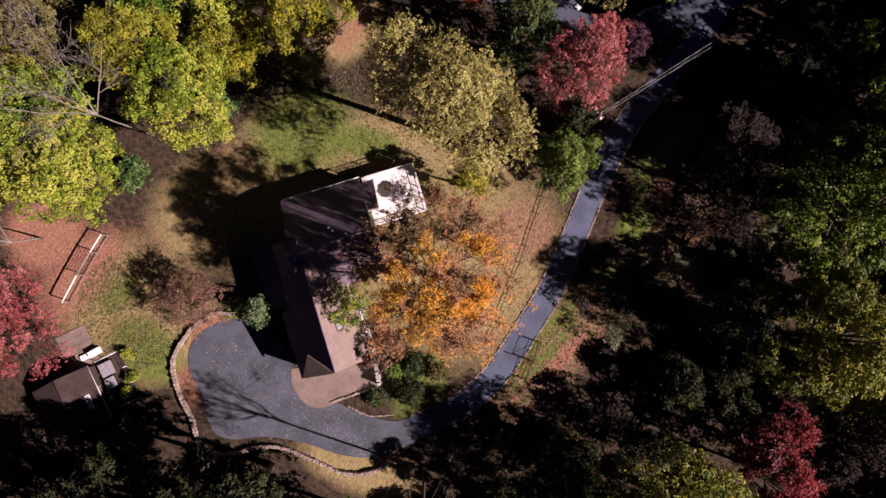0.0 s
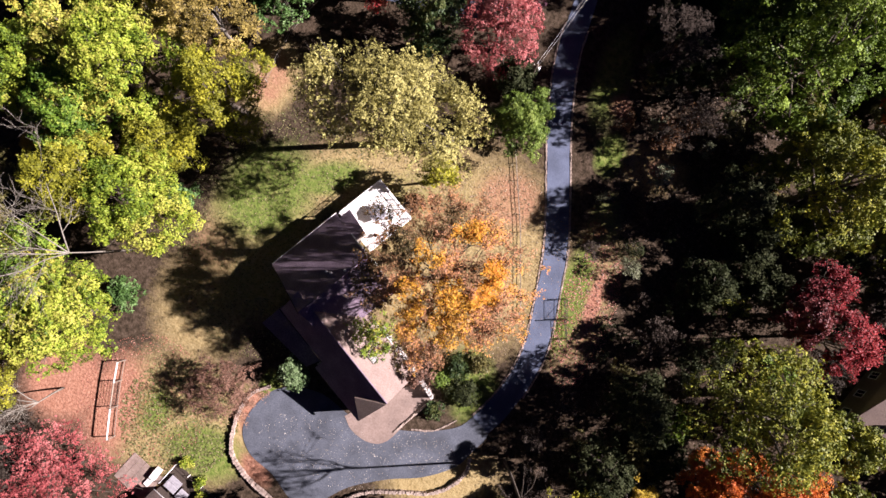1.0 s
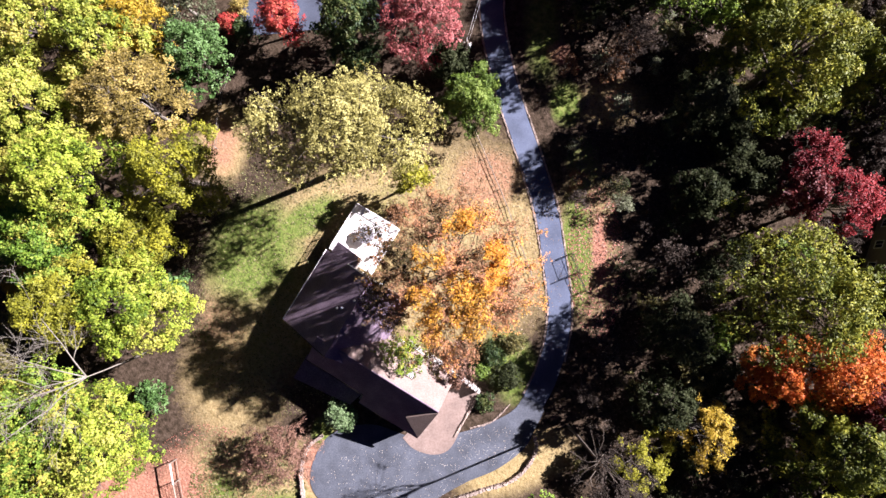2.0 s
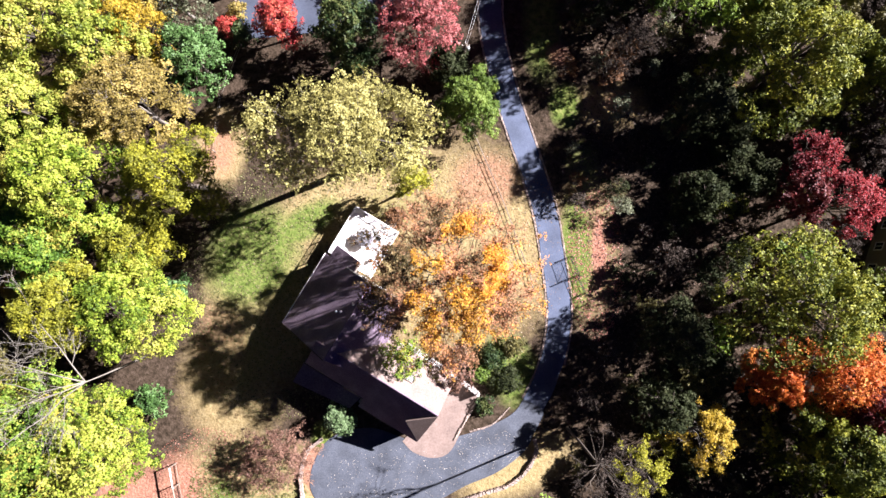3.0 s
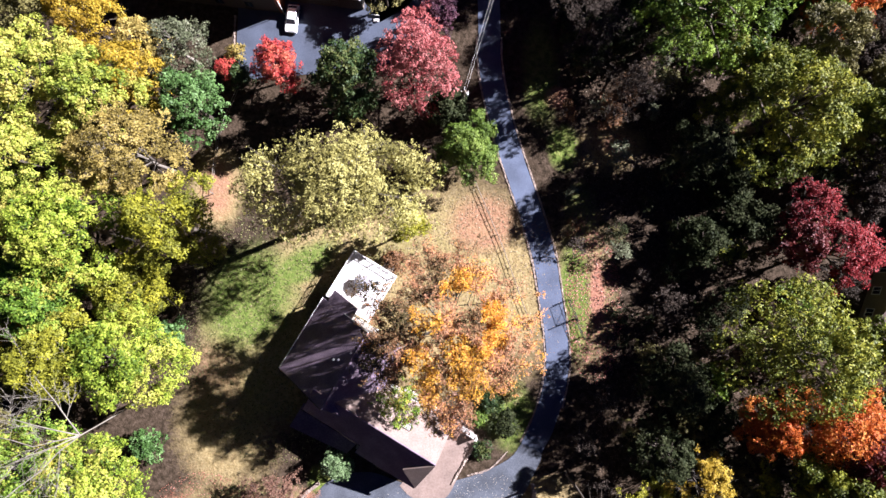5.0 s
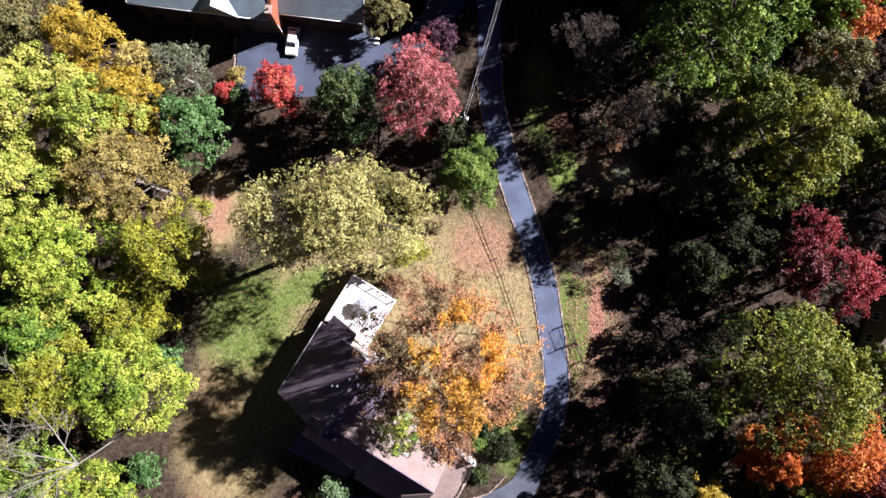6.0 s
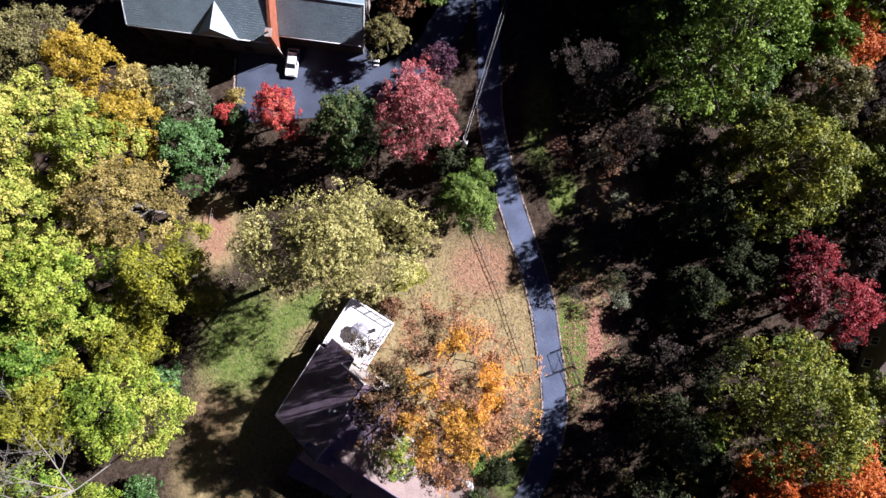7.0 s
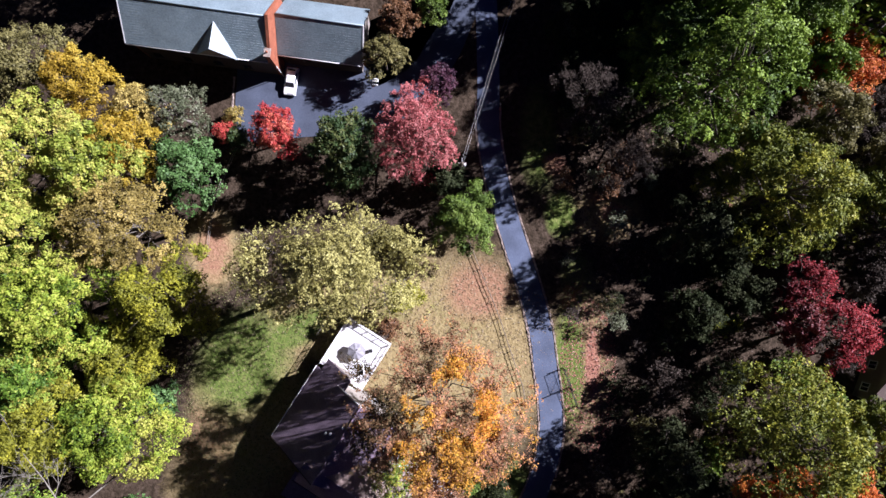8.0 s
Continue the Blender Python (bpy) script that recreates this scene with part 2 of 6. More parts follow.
def ground_material():
    """Dry autumn grass, with green lawn and pink-brown leaf litter where the attributes say so."""
    m = bpy.data.materials.new("autumn_ground")
    m.use_nodes = True
    t = m.node_tree
    b = t.nodes["Principled BSDF"]
    co = t.nodes.new("ShaderNodeTexCoord")

    def noise_ramp(scale, stops, detail=8, rough=0.7):
        n = t.nodes.new("ShaderNodeTexNoise")
        n.inputs["Scale"].default_value, n.inputs["Detail"].default_value, n.inputs["Roughness"].default_value = scale, detail, rough
        t.links.new(co.outputs["Object"], n.inputs["Vector"])
        r = t.nodes.new("ShaderNodeValToRGB")
        while len(r.color_ramp.elements) < len(stops):
            r.color_ramp.elements.new(0.5)
        for i, c in enumerate(stops):
            r.color_ramp.elements[i].position = 0.32 + 0.36 * i / (len(stops) - 1)
            r.color_ramp.elements[i].color = (*c, 1)
        t.links.new(n.outputs["Fac"], r.inputs[0])
        return r.outputs[0], n.outputs["Fac"]

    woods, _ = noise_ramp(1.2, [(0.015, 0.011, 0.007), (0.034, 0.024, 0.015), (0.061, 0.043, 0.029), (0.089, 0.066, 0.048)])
    dry, _ = noise_ramp(1.5, [(0.166, 0.125, 0.050), (0.269, 0.203, 0.094), (0.332, 0.268, 0.132)])
    green, _ = noise_ramp(1.1, [(0.046, 0.063, 0.013), (0.087, 0.127, 0.024), (0.139, 0.171, 0.042), (0.196, 0.184, 0.068)])
    litter, _ = noise_ramp(2.4, [(0.172, 0.072, 0.045), (0.286, 0.138, 0.089), (0.386, 0.209, 0.142)])
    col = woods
    for name, other in (("dry", dry), ("lawn", green), ("litter", litter)):
        at = t.nodes.new("ShaderNodeAttribute")
        at.attribute_name = name
        n = t.nodes.new("ShaderNodeTexNoise")
        n.inputs["Scale"].default_value, n.inputs["Detail"].default_value, n.inputs["Roughness"].default_value = 0.5, 8, 0.75
        t.links.new(co.outputs["Object"], n.inputs["Vector"])
        fine = t.nodes.new("ShaderNodeTexNoise")
        fine.inputs["Scale"].default_value, fine.inputs["Detail"].default_value, fine.inputs["Roughness"].default_value = 2.6, 6, 0.7
        t.links.new(co.outputs["Object"], fine.inputs["Vector"])
        both = t.nodes.new("ShaderNodeMix")
        both.inputs[0].default_value = 0.42
        t.links.new(n.outputs["Fac"], both.inputs[2])
        t.links.new(fine.outputs["Fac"], both.inputs[3])
        ma = t.nodes.new("ShaderNodeMath")
        ma.operation = 'ADD'
        t.links.new(at.outputs["Fac"], ma.inputs[0])
        t.links.new(both.outputs[0], ma.inputs[1])
        mr = t.nodes.new("ShaderNodeMapRange")
        mr.inputs[1].default_value, mr.inputs[2].default_value = 0.86, 1.36
        t.links.new(ma.outputs[0], mr.inputs[0])
        mx = t.nodes.new("ShaderNodeMix")
        mx.data_type = 'RGBA'
        t.links.new(mr.outputs[0], mx.inputs[0])
        t.links.new(col, mx.inputs[6])
        t.links.new(other, mx.inputs[7])
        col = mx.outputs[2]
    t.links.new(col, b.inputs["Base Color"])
    b.inputs["Roughness"].default_value = 0.95
    b.inputs["Specular IOR Level"].default_value = 0.1
    n3 = t.nodes.new("ShaderNodeTexNoise")
    n3.inputs["Scale"].default_value, n3.inputs["Detail"].default_value = 3.0, 8
    t.links.new(co.outputs["Object"], n3.inputs["Vector"])
    bu = t.nodes.new("ShaderNodeBump")
    bu.inputs["Strength"].default_value, bu.inputs["Distance"].default_value = 0.9, 0.15
    t.links.new(n3.outputs["Fac"], bu.inputs["Height"])
    t.links.new(bu.outputs[0], b.inputs["Normal"])
    return m


GROUND = ground_material()


# ---- mesh helpers ----
def mesh_of(name, verts, faces, material, smooth=False):
    me = bpy.data.meshes.new(name)
    me.from_pydata([tuple(v) for v in verts], [], [tuple(f) for f in faces])
    me.materials.append(material)
    if smooth:
        me.polygons.foreach_set("use_smooth", [True] * len(me.polygons))
    me.update()
    return me


def part(name, me, parent=None, label=""):
    ob = new(name, me)
    if parent:
        ob.parent = parent
    return tagged(ob, label)


def root(name, x, y, turn, label, category, group="", z=0.0):
    ob = new(name)
    ob.matrix_world = pose(x, y, z, 0, 0, turn)
    return tagged(ob, label, category, group)


def bevelled_box(x0, x1, y0, y1, z0, z1, bevel=0.02):
    bm = bmesh.new()
    bmesh.ops.create_cube(bm, size=1)
    for v in bm.verts:
        v.co = Vector((x0 + (v.co.x + 0.5) * (x1 - x0), y0 + (v.co.y + 0.5) * (y1 - y0), z0 + (v.co.z + 0.5) * (z1 - z0)))
    if bevel:
        bmesh.ops.bevel(bm, geom=list(bm.edges), offset=bevel, segments=1, affect='EDGES')
    return bm


def finish(name, bm, material):
    me = bpy.data.meshes.new(name)
    bm.to_mesh(me)
    bm.free()
    me.materials.append(material)
    return me


def box(name, x0, x1, y0, y1, z0, z1, material, parent=None, label="", bevel=0.02):
    return part(name, finish(name, bevelled_box(x0, x1, y0, y1, z0, z1, bevel), material), parent, label)


def slab(name, top, thick, material, parent=None, label=""):
    """A panel of even thickness below the given planar outline (counter-clockwise from above)."""
    bm = bmesh.new()
    pts = [Vector(p) for p in top]
    a = [bm.verts.new(p) for p in pts]
    nrm = (pts[1] - pts[0]).cross(pts[2] - pts[0]).normalized()
    if nrm.z < 0:
        nrm = -nrm
    b = [bm.verts.new(p - nrm * thick) for p in pts]
    bm.faces.new(a)
    bm.faces.new(b[::-1])
    for i in range(len(a)):
        j = (i + 1) % len(a)
        bm.faces.new((a[i], b[i], b[j], a[j]))
    bmesh.ops.recalc_face_normals(bm, faces=bm.faces)
    return part(name, finish(name, bm, material), parent, label)


def tube_arrays(path, radii, sides):
    """Vertices and faces of a tapered tube along a path."""
    path = [Vector(p) for p in path]
    vs, fs = [], []
    for i, p in enumerate(path):
        d = (path[min(i + 1, len(path) - 1)] - path[max(i - 1, 0)]).normalized()
        x = d.orthogonal().normalized()
        y = d.cross(x)
        for k in range(sides):
            a = 2 * math.pi * k / sides
            vs.append(p + (x * math.cos(a) + y * math.sin(a)) * radii[i])
    for i in range(len(path) - 1):
        for k in range(sides):
            k2 = (k + 1) % sides
            fs.append((i * sides + k, i * sides + k2, (i + 1) * sides + k2, (i + 1) * sides + k))
    if sides > 3:
        fs.append(tuple(range(sides))[::-1])
        fs.append(tuple(range((len(path) - 1) * sides, len(path) * sides)))
    return vs, fs


def tubes(name, runs, material, sides=6, smooth=True, thin=()):
    """Several tapered tubes as one mesh; the thin ones get three sides."""
    vs, fs = [], []
    for k, (path, radii) in enumerate((*runs, *thin)):
        v, f = tube_arrays(path, radii, sides if k < len(runs) else 3)
        n = len(vs)
        vs += v
        fs += [tuple(i + n for i in q) for q in f]
    return mesh_of(name, vs, fs, material, smooth)


def rod(name, a, b, r, material, parent=None, sides=8, label=""):
    return part(name, tubes(name, [((a, b), (r, r))], material, sides), parent, label)


def smooth_line(points, step=1.0):
    """A Catmull-Rom line through the points, sampled about every step metres."""
    p = [Vector(q) for q in points]
    p = [2 * p[0] - p[1]] + p + [2 * p[-1] - p[-2]]
    out = []
    for i in range(1, len(p) - 2):
        n = max(2, int((p[i + 1] - p[i]).length / step))
        for k in range(n):
            t = k / n
            out.append(0.5 * ((2 * p[i]) + (p[i + 1] - p[i - 1]) * t + (2 * p[i - 1] - 5 * p[i] + 4 * p[i + 1] - p[i + 2]) * t * t
                              + (3 * p[i] - p[i - 1] - 3 * p[i + 1] + p[i + 2]) * t ** 3))
    out.append(p[-2])
    return out


def side_of(line, i):
    d = line[min(i + 1, len(line) - 1)] - line[max(i - 1, 0)]
    return Vector((d.y, -d.x, 0)).normalized()


def ribbon(name, line, half, z, material, thick=0.12):
    vs, fs = [], []
    rnd = random.Random(3)
    for i, p in enumerate(line):
        s = side_of(line, i)
        w0, w1 = half + rnd.uniform(-0.05, 0.05), half + rnd.uniform(-0.05, 0.05)
        a, b = p - s * w0, p + s * w1
        vs += [(a.x, a.y, z), (b.x, b.y, z), (a.x, a.y, z - thick), (b.x, b.y, z - thick)]
    for i in range(len(line) - 1):
        k = 4 * i
        fs += [(k, k + 1, k + 5, k + 4), (k, k + 4, k + 6, k + 2), (k + 1, k + 3, k + 7, k + 5)]
    return mesh_of(name, vs, fs, material)


# ---- ground ----
LANE = smooth_line([(2, 130, 0), (5, 100, 0), (8.0, 76, 0), (9.2, 60, 0), (9.5, 52, 0), (9.6, 46, 0), (9.6, 39.2, 0), (10.9, 31.6, 0), (12.5, 25.5, 0),
                    (14.3, 19.9, 0), (16.2, 13.7, 0), (17.6, 8.3, 0), (18.3, 3.0, 0), (19.0, -2.2, 0), (19.2, -7.5, 0),
                    (18.3, -12.6, 0), (16.6, -17.2, 0), (14.9, -20.4, 0)])
EDGE = sorted({round(v, 2) for v in np.concatenate([np.arange(-84, 84.1, 0.8), np.arange(-160, 161, 8), [-4000, -2000, -1000, -500, -300, 300, 500, 1000, 2000, 4000]])})


def blob(x, y, cx, cy, rx, ry, turn=0.0):
    c, s = math.cos(radians(turn)), math.sin(radians(turn))
    dx, dy = x - cx, y - cy
    d = math.hypot((dx * c + dy * s) / rx, (-dx * s + dy * c) / ry)
    return max(0.0, min(1.0, 1.6 - d * 1.0)) if d < 1.6 else 0.0


def make_ground():
    n = len(EDGE)
    verts, dry, lawn, litter = [], [], [], []
    for y in EDGE:
        for x in EDGE:
            near = abs(x) < 84 and abs(y) < 84
            verts.append((x, y, (noise.noise(Vector((x * 0.25, y * 0.25, 3))) - 1) * 0.03 if near else -0.02))
            if not near:
                dry.append(0.3), lawn.append(0.1), litter.append(0.0)
                continue
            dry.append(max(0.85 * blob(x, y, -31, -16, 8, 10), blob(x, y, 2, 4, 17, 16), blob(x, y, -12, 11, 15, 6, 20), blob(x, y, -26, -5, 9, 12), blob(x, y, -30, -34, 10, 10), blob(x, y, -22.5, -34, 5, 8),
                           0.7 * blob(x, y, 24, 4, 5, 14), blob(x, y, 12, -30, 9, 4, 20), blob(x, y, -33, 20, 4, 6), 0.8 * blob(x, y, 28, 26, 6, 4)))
            lawn.append(max(0.42 * blob(x, y, 6, 13, 8, 8), 0.5 * blob(x, y, -8, 10, 8, 4, 15), blob(x, y, -28, 3, 6.5, 8, -25), blob(x, y, -20, 8, 6, 2.5, 30), blob(x, y, 21, 26, 2.4, 3.4), 0.75 * blob(x, y, 17.5, 38, 3, 9), 0.6 * blob(x, y, 23.5, 16, 3, 5), blob(x, y, 22.2, 3, 2.4, 9), blob(x, y, -33.3, -34, 3.0, 3.4),
                            0.45 * blob(x, y, -29, -13, 8, 6), blob(x, y, -24, -37.5, 6, 4), blob(x, y, -17.5, -24.5, 1.6, 2.2), 0.9 * blob(x, y, 11.5, -15, 4, 6, 20)))
            litter.append(max(0.9 * blob(x, y, -39, -35, 4.5, 8), blob(x, y, -47, -34, 6, 6), blob(x, y, 25.7, 3, 1.1, 5.5), 0.7 * blob(x, y, 8, 14, 6, 5), 0.35 * blob(x, y, -34, -23, 7, 5), 0.5 * blob(x, y, -33, -11, 5, 9),
                              0.8 * blob(x, y, 29.5, 26.5, 2.6, 1.6), 0.7 * blob(x, y, -33, 20, 3, 5), 0.7 * blob(x, y, 20, 34, 2, 2), 0.9 * blob(x, y, -19.2, -29.5, 1.4, 3.5), 0.9 * blob(x, y, -15.5, -37.6, 3.2, 1.5, -28)))
    faces = [(j * n + i, j * n + i + 1, (j + 1) * n + i + 1, (j + 1) * n + i) for j in range(n - 1) for i in range(n - 1)]
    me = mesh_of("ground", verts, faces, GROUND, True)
    for name, values in (("dry", dry), ("lawn", lawn), ("litter", litter)):
        me.attributes.new(name, 'FLOAT', 'POINT').data.foreach_set("value", values)
    tagged(new("ground", me), "autumn grass, leaf litter and bare woodland floor", "ground", kind="structure")


make_ground()
tagged(new("road", ribbon("road", LANE, 1.75, 0.05, ASPHALT)), "narrow grey asphalt lane between kerb stones", "road", kind="structure")


def flat_area(name, outline, z, material, label, thick=0.14, step=0.8):
    line = smooth_line([(*p, 0) for p in (*outline, outline[0])], step)[:-1]
    bm = bmesh.new()
    top = [bm.verts.new((p.x, p.y, z)) for p in line]
    low = [bm.verts.new((p.x, p.y, z - thick)) for p in line]
    bm.faces.new(top)
    for i in range(len(top)):
        j = (i + 1) % len(top)
        bm.faces.new((top[i], low[i], low[j], top[j]))
    bm.faces.ensure_lookup_table()
    bmesh.ops.triangulate(bm, faces=[bm.faces[0]])
    bmesh.ops.recalc_face_normals(bm, faces=bm.faces)
    ob = part(name, finish(name, bm, material))
    return tagged(ob, label, "pavement", kind="structure")


flat_area("pavement", [(13.5, -19.4), (11.3, -22.0), (5, -24.6), (-3, -25.6), (-10, -23.5), (-15.8, -24.6), (-18.6, -28), (-19.4, -32.2), (-17.2, -35.4), (-12.8, -37.4), (-8.5, -40.2),
                       (-5.2, -39.4), (-1.3, -35.6), (4, -32.6), (9, -30.6), (13.2, -27.6), (15.0, -24.6), (16.4, -21.3)], 0.042, OLD_ASPHALT, "worn grey asphalt forecourt with scattered leaves")
flat_area("pavement", [(-29.9, 53), (-30.0, 47), (-30.1, 42), (-29.4, 37.5), (-19, 38), (-9, 39), (-3, 41.5), (0.5, 45.0), (4.2, 50), (6.5, 55), (8.6, 62), (6.8, 67),
                       (3.6, 59), (0.5, 54.5), (-2.2, 50), (-6, 47.2), (-8.4, 46.4), (-10.2, 49.5), (-20, 53.5)], 0.044, COURT_ASPHALT, "smooth dark grey asphalt parking court")
flat_area("pavement", [(-5.3, -25.6), (-3.6, -27.3), (-0.6, -28.2), (2.0, -27.2), (4.4, -22.8), (6.6, -19.0), (4.6, -16.9), (1.6, -19.0), (-2, -22)], 0.075, CONCRETE,
          "pale pink concrete apron in front of the garage", step=0.5)


# ---- trees ----
def foliage_at(name, spots, normals, tints, per, size, spread, material, rnd):
    """Small pointed leaves in flat sprays: `per` leaves round each spot, facing roughly along its normal."""
    subs = len(spots)
    leaves = subs * per
    n0 = np.repeat(normals, per, axis=0)
    u = np.cross(n0, rnd.normal(size=(leaves, 3)))
    u /= np.linalg.norm(u, axis=1)[:, None]
    reach = spread * np.sqrt(rnd.random(leaves)) * np.repeat(0.6 + 0.8 * rnd.random(subs), per)
    pos = np.repeat(spots, per, axis=0) + u * reach[:, None] + n0 * (rnd.normal(size=leaves) * spread * 0.28 - reach * 0.25)[:, None]
    nrm = n0 + rnd.normal(size=(leaves, 3)) * 0.36
    nrm /= np.linalg.norm(nrm, axis=1)[:, None]
    a = np.cross(nrm, rnd.normal(size=(leaves, 3)))
    a /= np.linalg.norm(a, axis=1)[:, None]
    b = np.cross(nrm, a)
    s = size * (0.6 + 0.8 * rnd.random(leaves))[:, None]
    w = s * (0.38 + 0.2 * rnd.random(leaves))[:, None]
    skew = (rnd.random(leaves)[:, None] - 0.5) * 0.5 * s
    v = np.stack([pos - a * s * 0.45 + b * w, pos - a * s * 0.45 - b * w, pos + a * s * 0.65 + b * skew], 1).reshape(-1, 3)
    me = bpy.data.meshes.new(name)
    me.vertices.add(3 * leaves)
    me.vertices.foreach_set("co", v.ravel())
    me.loops.add(3 * leaves)
    me.loops.foreach_set("vertex_index", np.arange(3 * leaves))
    me.polygons.add(leaves)
    me.polygons.foreach_set("loop_start", np.arange(0, 3 * leaves, 3))
    me.update(calc_edges=True)
    me.attributes.new("tint", 'FLOAT', 'FACE').data.foreach_set("value", np.repeat(np.clip(tints, 0, 1), per))
    me.materials.append(material)
    return me


def foliage(name, clumps, leaves, size, material, rnd, flat=0.22, per=9):
    """Leaf sprays on the shells of clumps (x, y, z, radius, tint)."""
    c = np.array(clumps)
    subs = max(1, leaves // per)
    pick = rnd.choice(len(c), subs, p=c[:, 3] ** 2 / (c[:, 3] ** 2).sum())
    d = rnd.normal(size=(subs, 3))
    d[:, 2] += 0.35
    d /= np.linalg.norm(d, axis=1)[:, None]
    r = c[pick, 3] * (0.55 + 0.60 * rnd.random(subs) ** 0.6)
    spots = c[pick, :3] + d * r[:, None] * np.array([1, 1, 0.8])
    nrm = d * (1 - flat) + rnd.normal(size=(subs, 3)) * 0.22 + np.array([0, 0, flat])
    nrm /= np.linalg.norm(nrm, axis=1)[:, None]
    return foliage_at(name, spots, nrm, c[pick, 4] + rnd.normal(size=subs) * 0.13, per, size, size * 1.7, material, rnd)


STYLE = {  # leaf size, clump share of radius, leaf cover, number of limbs, crown bottom share of height, flatness of the top
    "maple_tree": (0.25, 0.16, 1.9, 9, 0.30, 0.80),
    "oak_tree": (0.24, 0.15, 1.8, 9, 0.28, 0.75),
    "hickory_tree": (0.22, 0.17, 1.7, 7, 0.28, 0.80),
    "ash_tree": (0.22, 0.16, 1.6, 8, 0.28, 0.75),
    "cedar_tree": (0.18, 0.19, 2.2, 5, 0.08, 0.9),
    "holly_tree": (0.27, 0.18, 2.1, 6, 0.12, 0.9),
    "pine_tree": (0.28, 0.17, 2.0, 7, 0.10, 0.9),
    "plum_tree": (0.20, 0.16, 1.3, 10, 0.15, 0.8),
    "shrub": (0.20, 0.30, 2.0, 4, 0.04, 0.85),
}
SEEDS = {"n": 11}


def tree(name, x, y, radius, height, palette, aspect, label, thin=1.0, size=1.0, group="", bark=None, bottom=None, clump=1.0, full=1.0, branch=1.0, twig=3):
    """A tapered trunk with limbs and twigs, and a crown of clumps of leaves with an uneven outline."""
    SEEDS["n"] += 1
    rnd = np.random.default_rng(SEEDS["n"])
    leaf, clump_share, cover, limbs, low, top = STYLE[name]
    bottom = low if bottom is None else bottom
    top_thing = root(name, x, y, 0, label, "shrub" if name == "shrub" else "tree", group)
    z0, z1 = height * bottom, height
    mid = z0 + (z1 - z0) * 0.45
    lob = rnd.uniform(0, 2 * math.pi, 5)
    # big lobes on the main limbs; clumps of leaves sit on the outer faces of the lobes
    lobes = []
    n_lobes = int(6 + min(8, radius * 0.75)) + (7 if full > 1.4 else 0)
    for i in range(n_lobes):
        ang = i * 2.39996 + lob[0] + rnd.normal() * 0.3
        out = 0.0 if i == 0 else rnd.uniform(0.38, 0.66)
        lr = rnd.uniform(0.32, 0.47) if i else 0.5
        lz = (z1 - mid) * (0.55 if i == 0 else 0.62 - 1.25 * out + rnd.normal() * 0.12) * top
        lobes.append((radius * out * math.cos(ang), radius * out * math.sin(ang) * aspect, mid + lz, radius * lr * min(1.0, 0.4 + 0.6 * aspect), rnd.uniform(0.18, 0.82)))
    if name in ("oak_tree", "holly_tree", "maple_tree") and bottom < 0.25:  # low skirts of leaves that reach down towards the ground
        for i in range(n_lobes // 2):
            ang, out = i * 2 * math.pi / (n_lobes // 2) + lob[1], rnd.uniform(0.45, 0.62)
            lobes.append((radius * out * math.cos(ang), radius * out * math.sin(ang) * aspect, mid - (mid - z0) * rnd.uniform(0.3, 0.75), radius * rnd.uniform(0.30, 0.38), rnd.uniform(0.3, 0.6)))
        full *= 1.25
        n_lobes = len(lobes)
    clumps = []
    count = int((70 + 11.0 * radius) * full)
    tries = 0
    rise = min(1.5, max(0.6, (z1 - z0) / (2 * radius)))
    while len(clumps) < count and tries < 4000:
        tries += 1
        lx, ly, lz, lr, lt = lobes[0 if rnd.random() < 0.2 else rnd.integers(n_lobes)]
        d = rnd.normal(size=3)
        d[2] = d[2] + 0.35
        d /= np.linalg.norm(d)
        grow = rnd.uniform(0.78, 1.12)
        p = (lx + d[0] * lr * grow, ly + d[1] * lr * grow, lz + d[2] * lr * grow * rise)
        if any((p[0] - o[0]) ** 2 + (p[1] - o[1]) ** 2 + ((p[2] - o[2]) / rise) ** 2 < (0.72 * o[3]) ** 2 for o in lobes):
            continue
        cr = clump * radius * clump_share * rnd.uniform(0.5, 1.15)
        clumps.append((p[0], p[1], min(max(p[2], z0 + cr * 0.5), z1 - cr * 0.4), cr, min(1.0, max(0.0, lt + rnd.normal() * 0.2))))
    count = len(clumps)
    count = len(clumps)
    area = 2 * math.pi * radius * radius * (0.6 + 0.4 * min(1.5, height / (2 * radius)))
    leaves = int(min(60000 if radius > 11 else 31000, cover * thin * area / (leaf * size * leaf * size * 0.44)))
    # trunk, limbs to the clumps, twigs
    tr = (0.018 * height + 0.012 * radius) * branch
    lean = rnd.normal(size=2) * 0.02 * height
    fork = Vector((lean[0], lean[1], max(z0, height * 0.3)))
    crown_top = Vector((lean[0] * 1.6, lean[1] * 1.6, z1 * 0.86))
    runs = [([(0, 0, -0.15), (lean[0] * 0.3, lean[1] * 0.3, fork.z * 0.5), fork, fork.lerp(crown_top, 0.5), crown_top],
             [tr * 1.35, tr, tr * 0.8, tr * 0.45, tr * 0.12])]
    twigs = []
    order = sorted(range(count), key=lambda k: -clumps[k][3])
    for k in order[:limbs * 3]:
        c = Vector(clumps[k][:3])
        f = rnd.uniform(0.05, 0.6)
        s = fork.lerp(crown_top, f) if c.z > fork.z else Vector((0, 0, max(0.2, c.z * 0.5)))
        if s.z > c.z - 0.3:
            s = Vector((s.x, s.y, max(0.2, c.z - 0.35 * (c.xy - s.xy).length)))
        m = s.lerp(c, 0.5) + Vector((rnd.normal() * 0.05, rnd.normal() * 0.05, 0.06)) * (c - s).length
        lr = tr * rnd.uniform(0.25, 0.42)
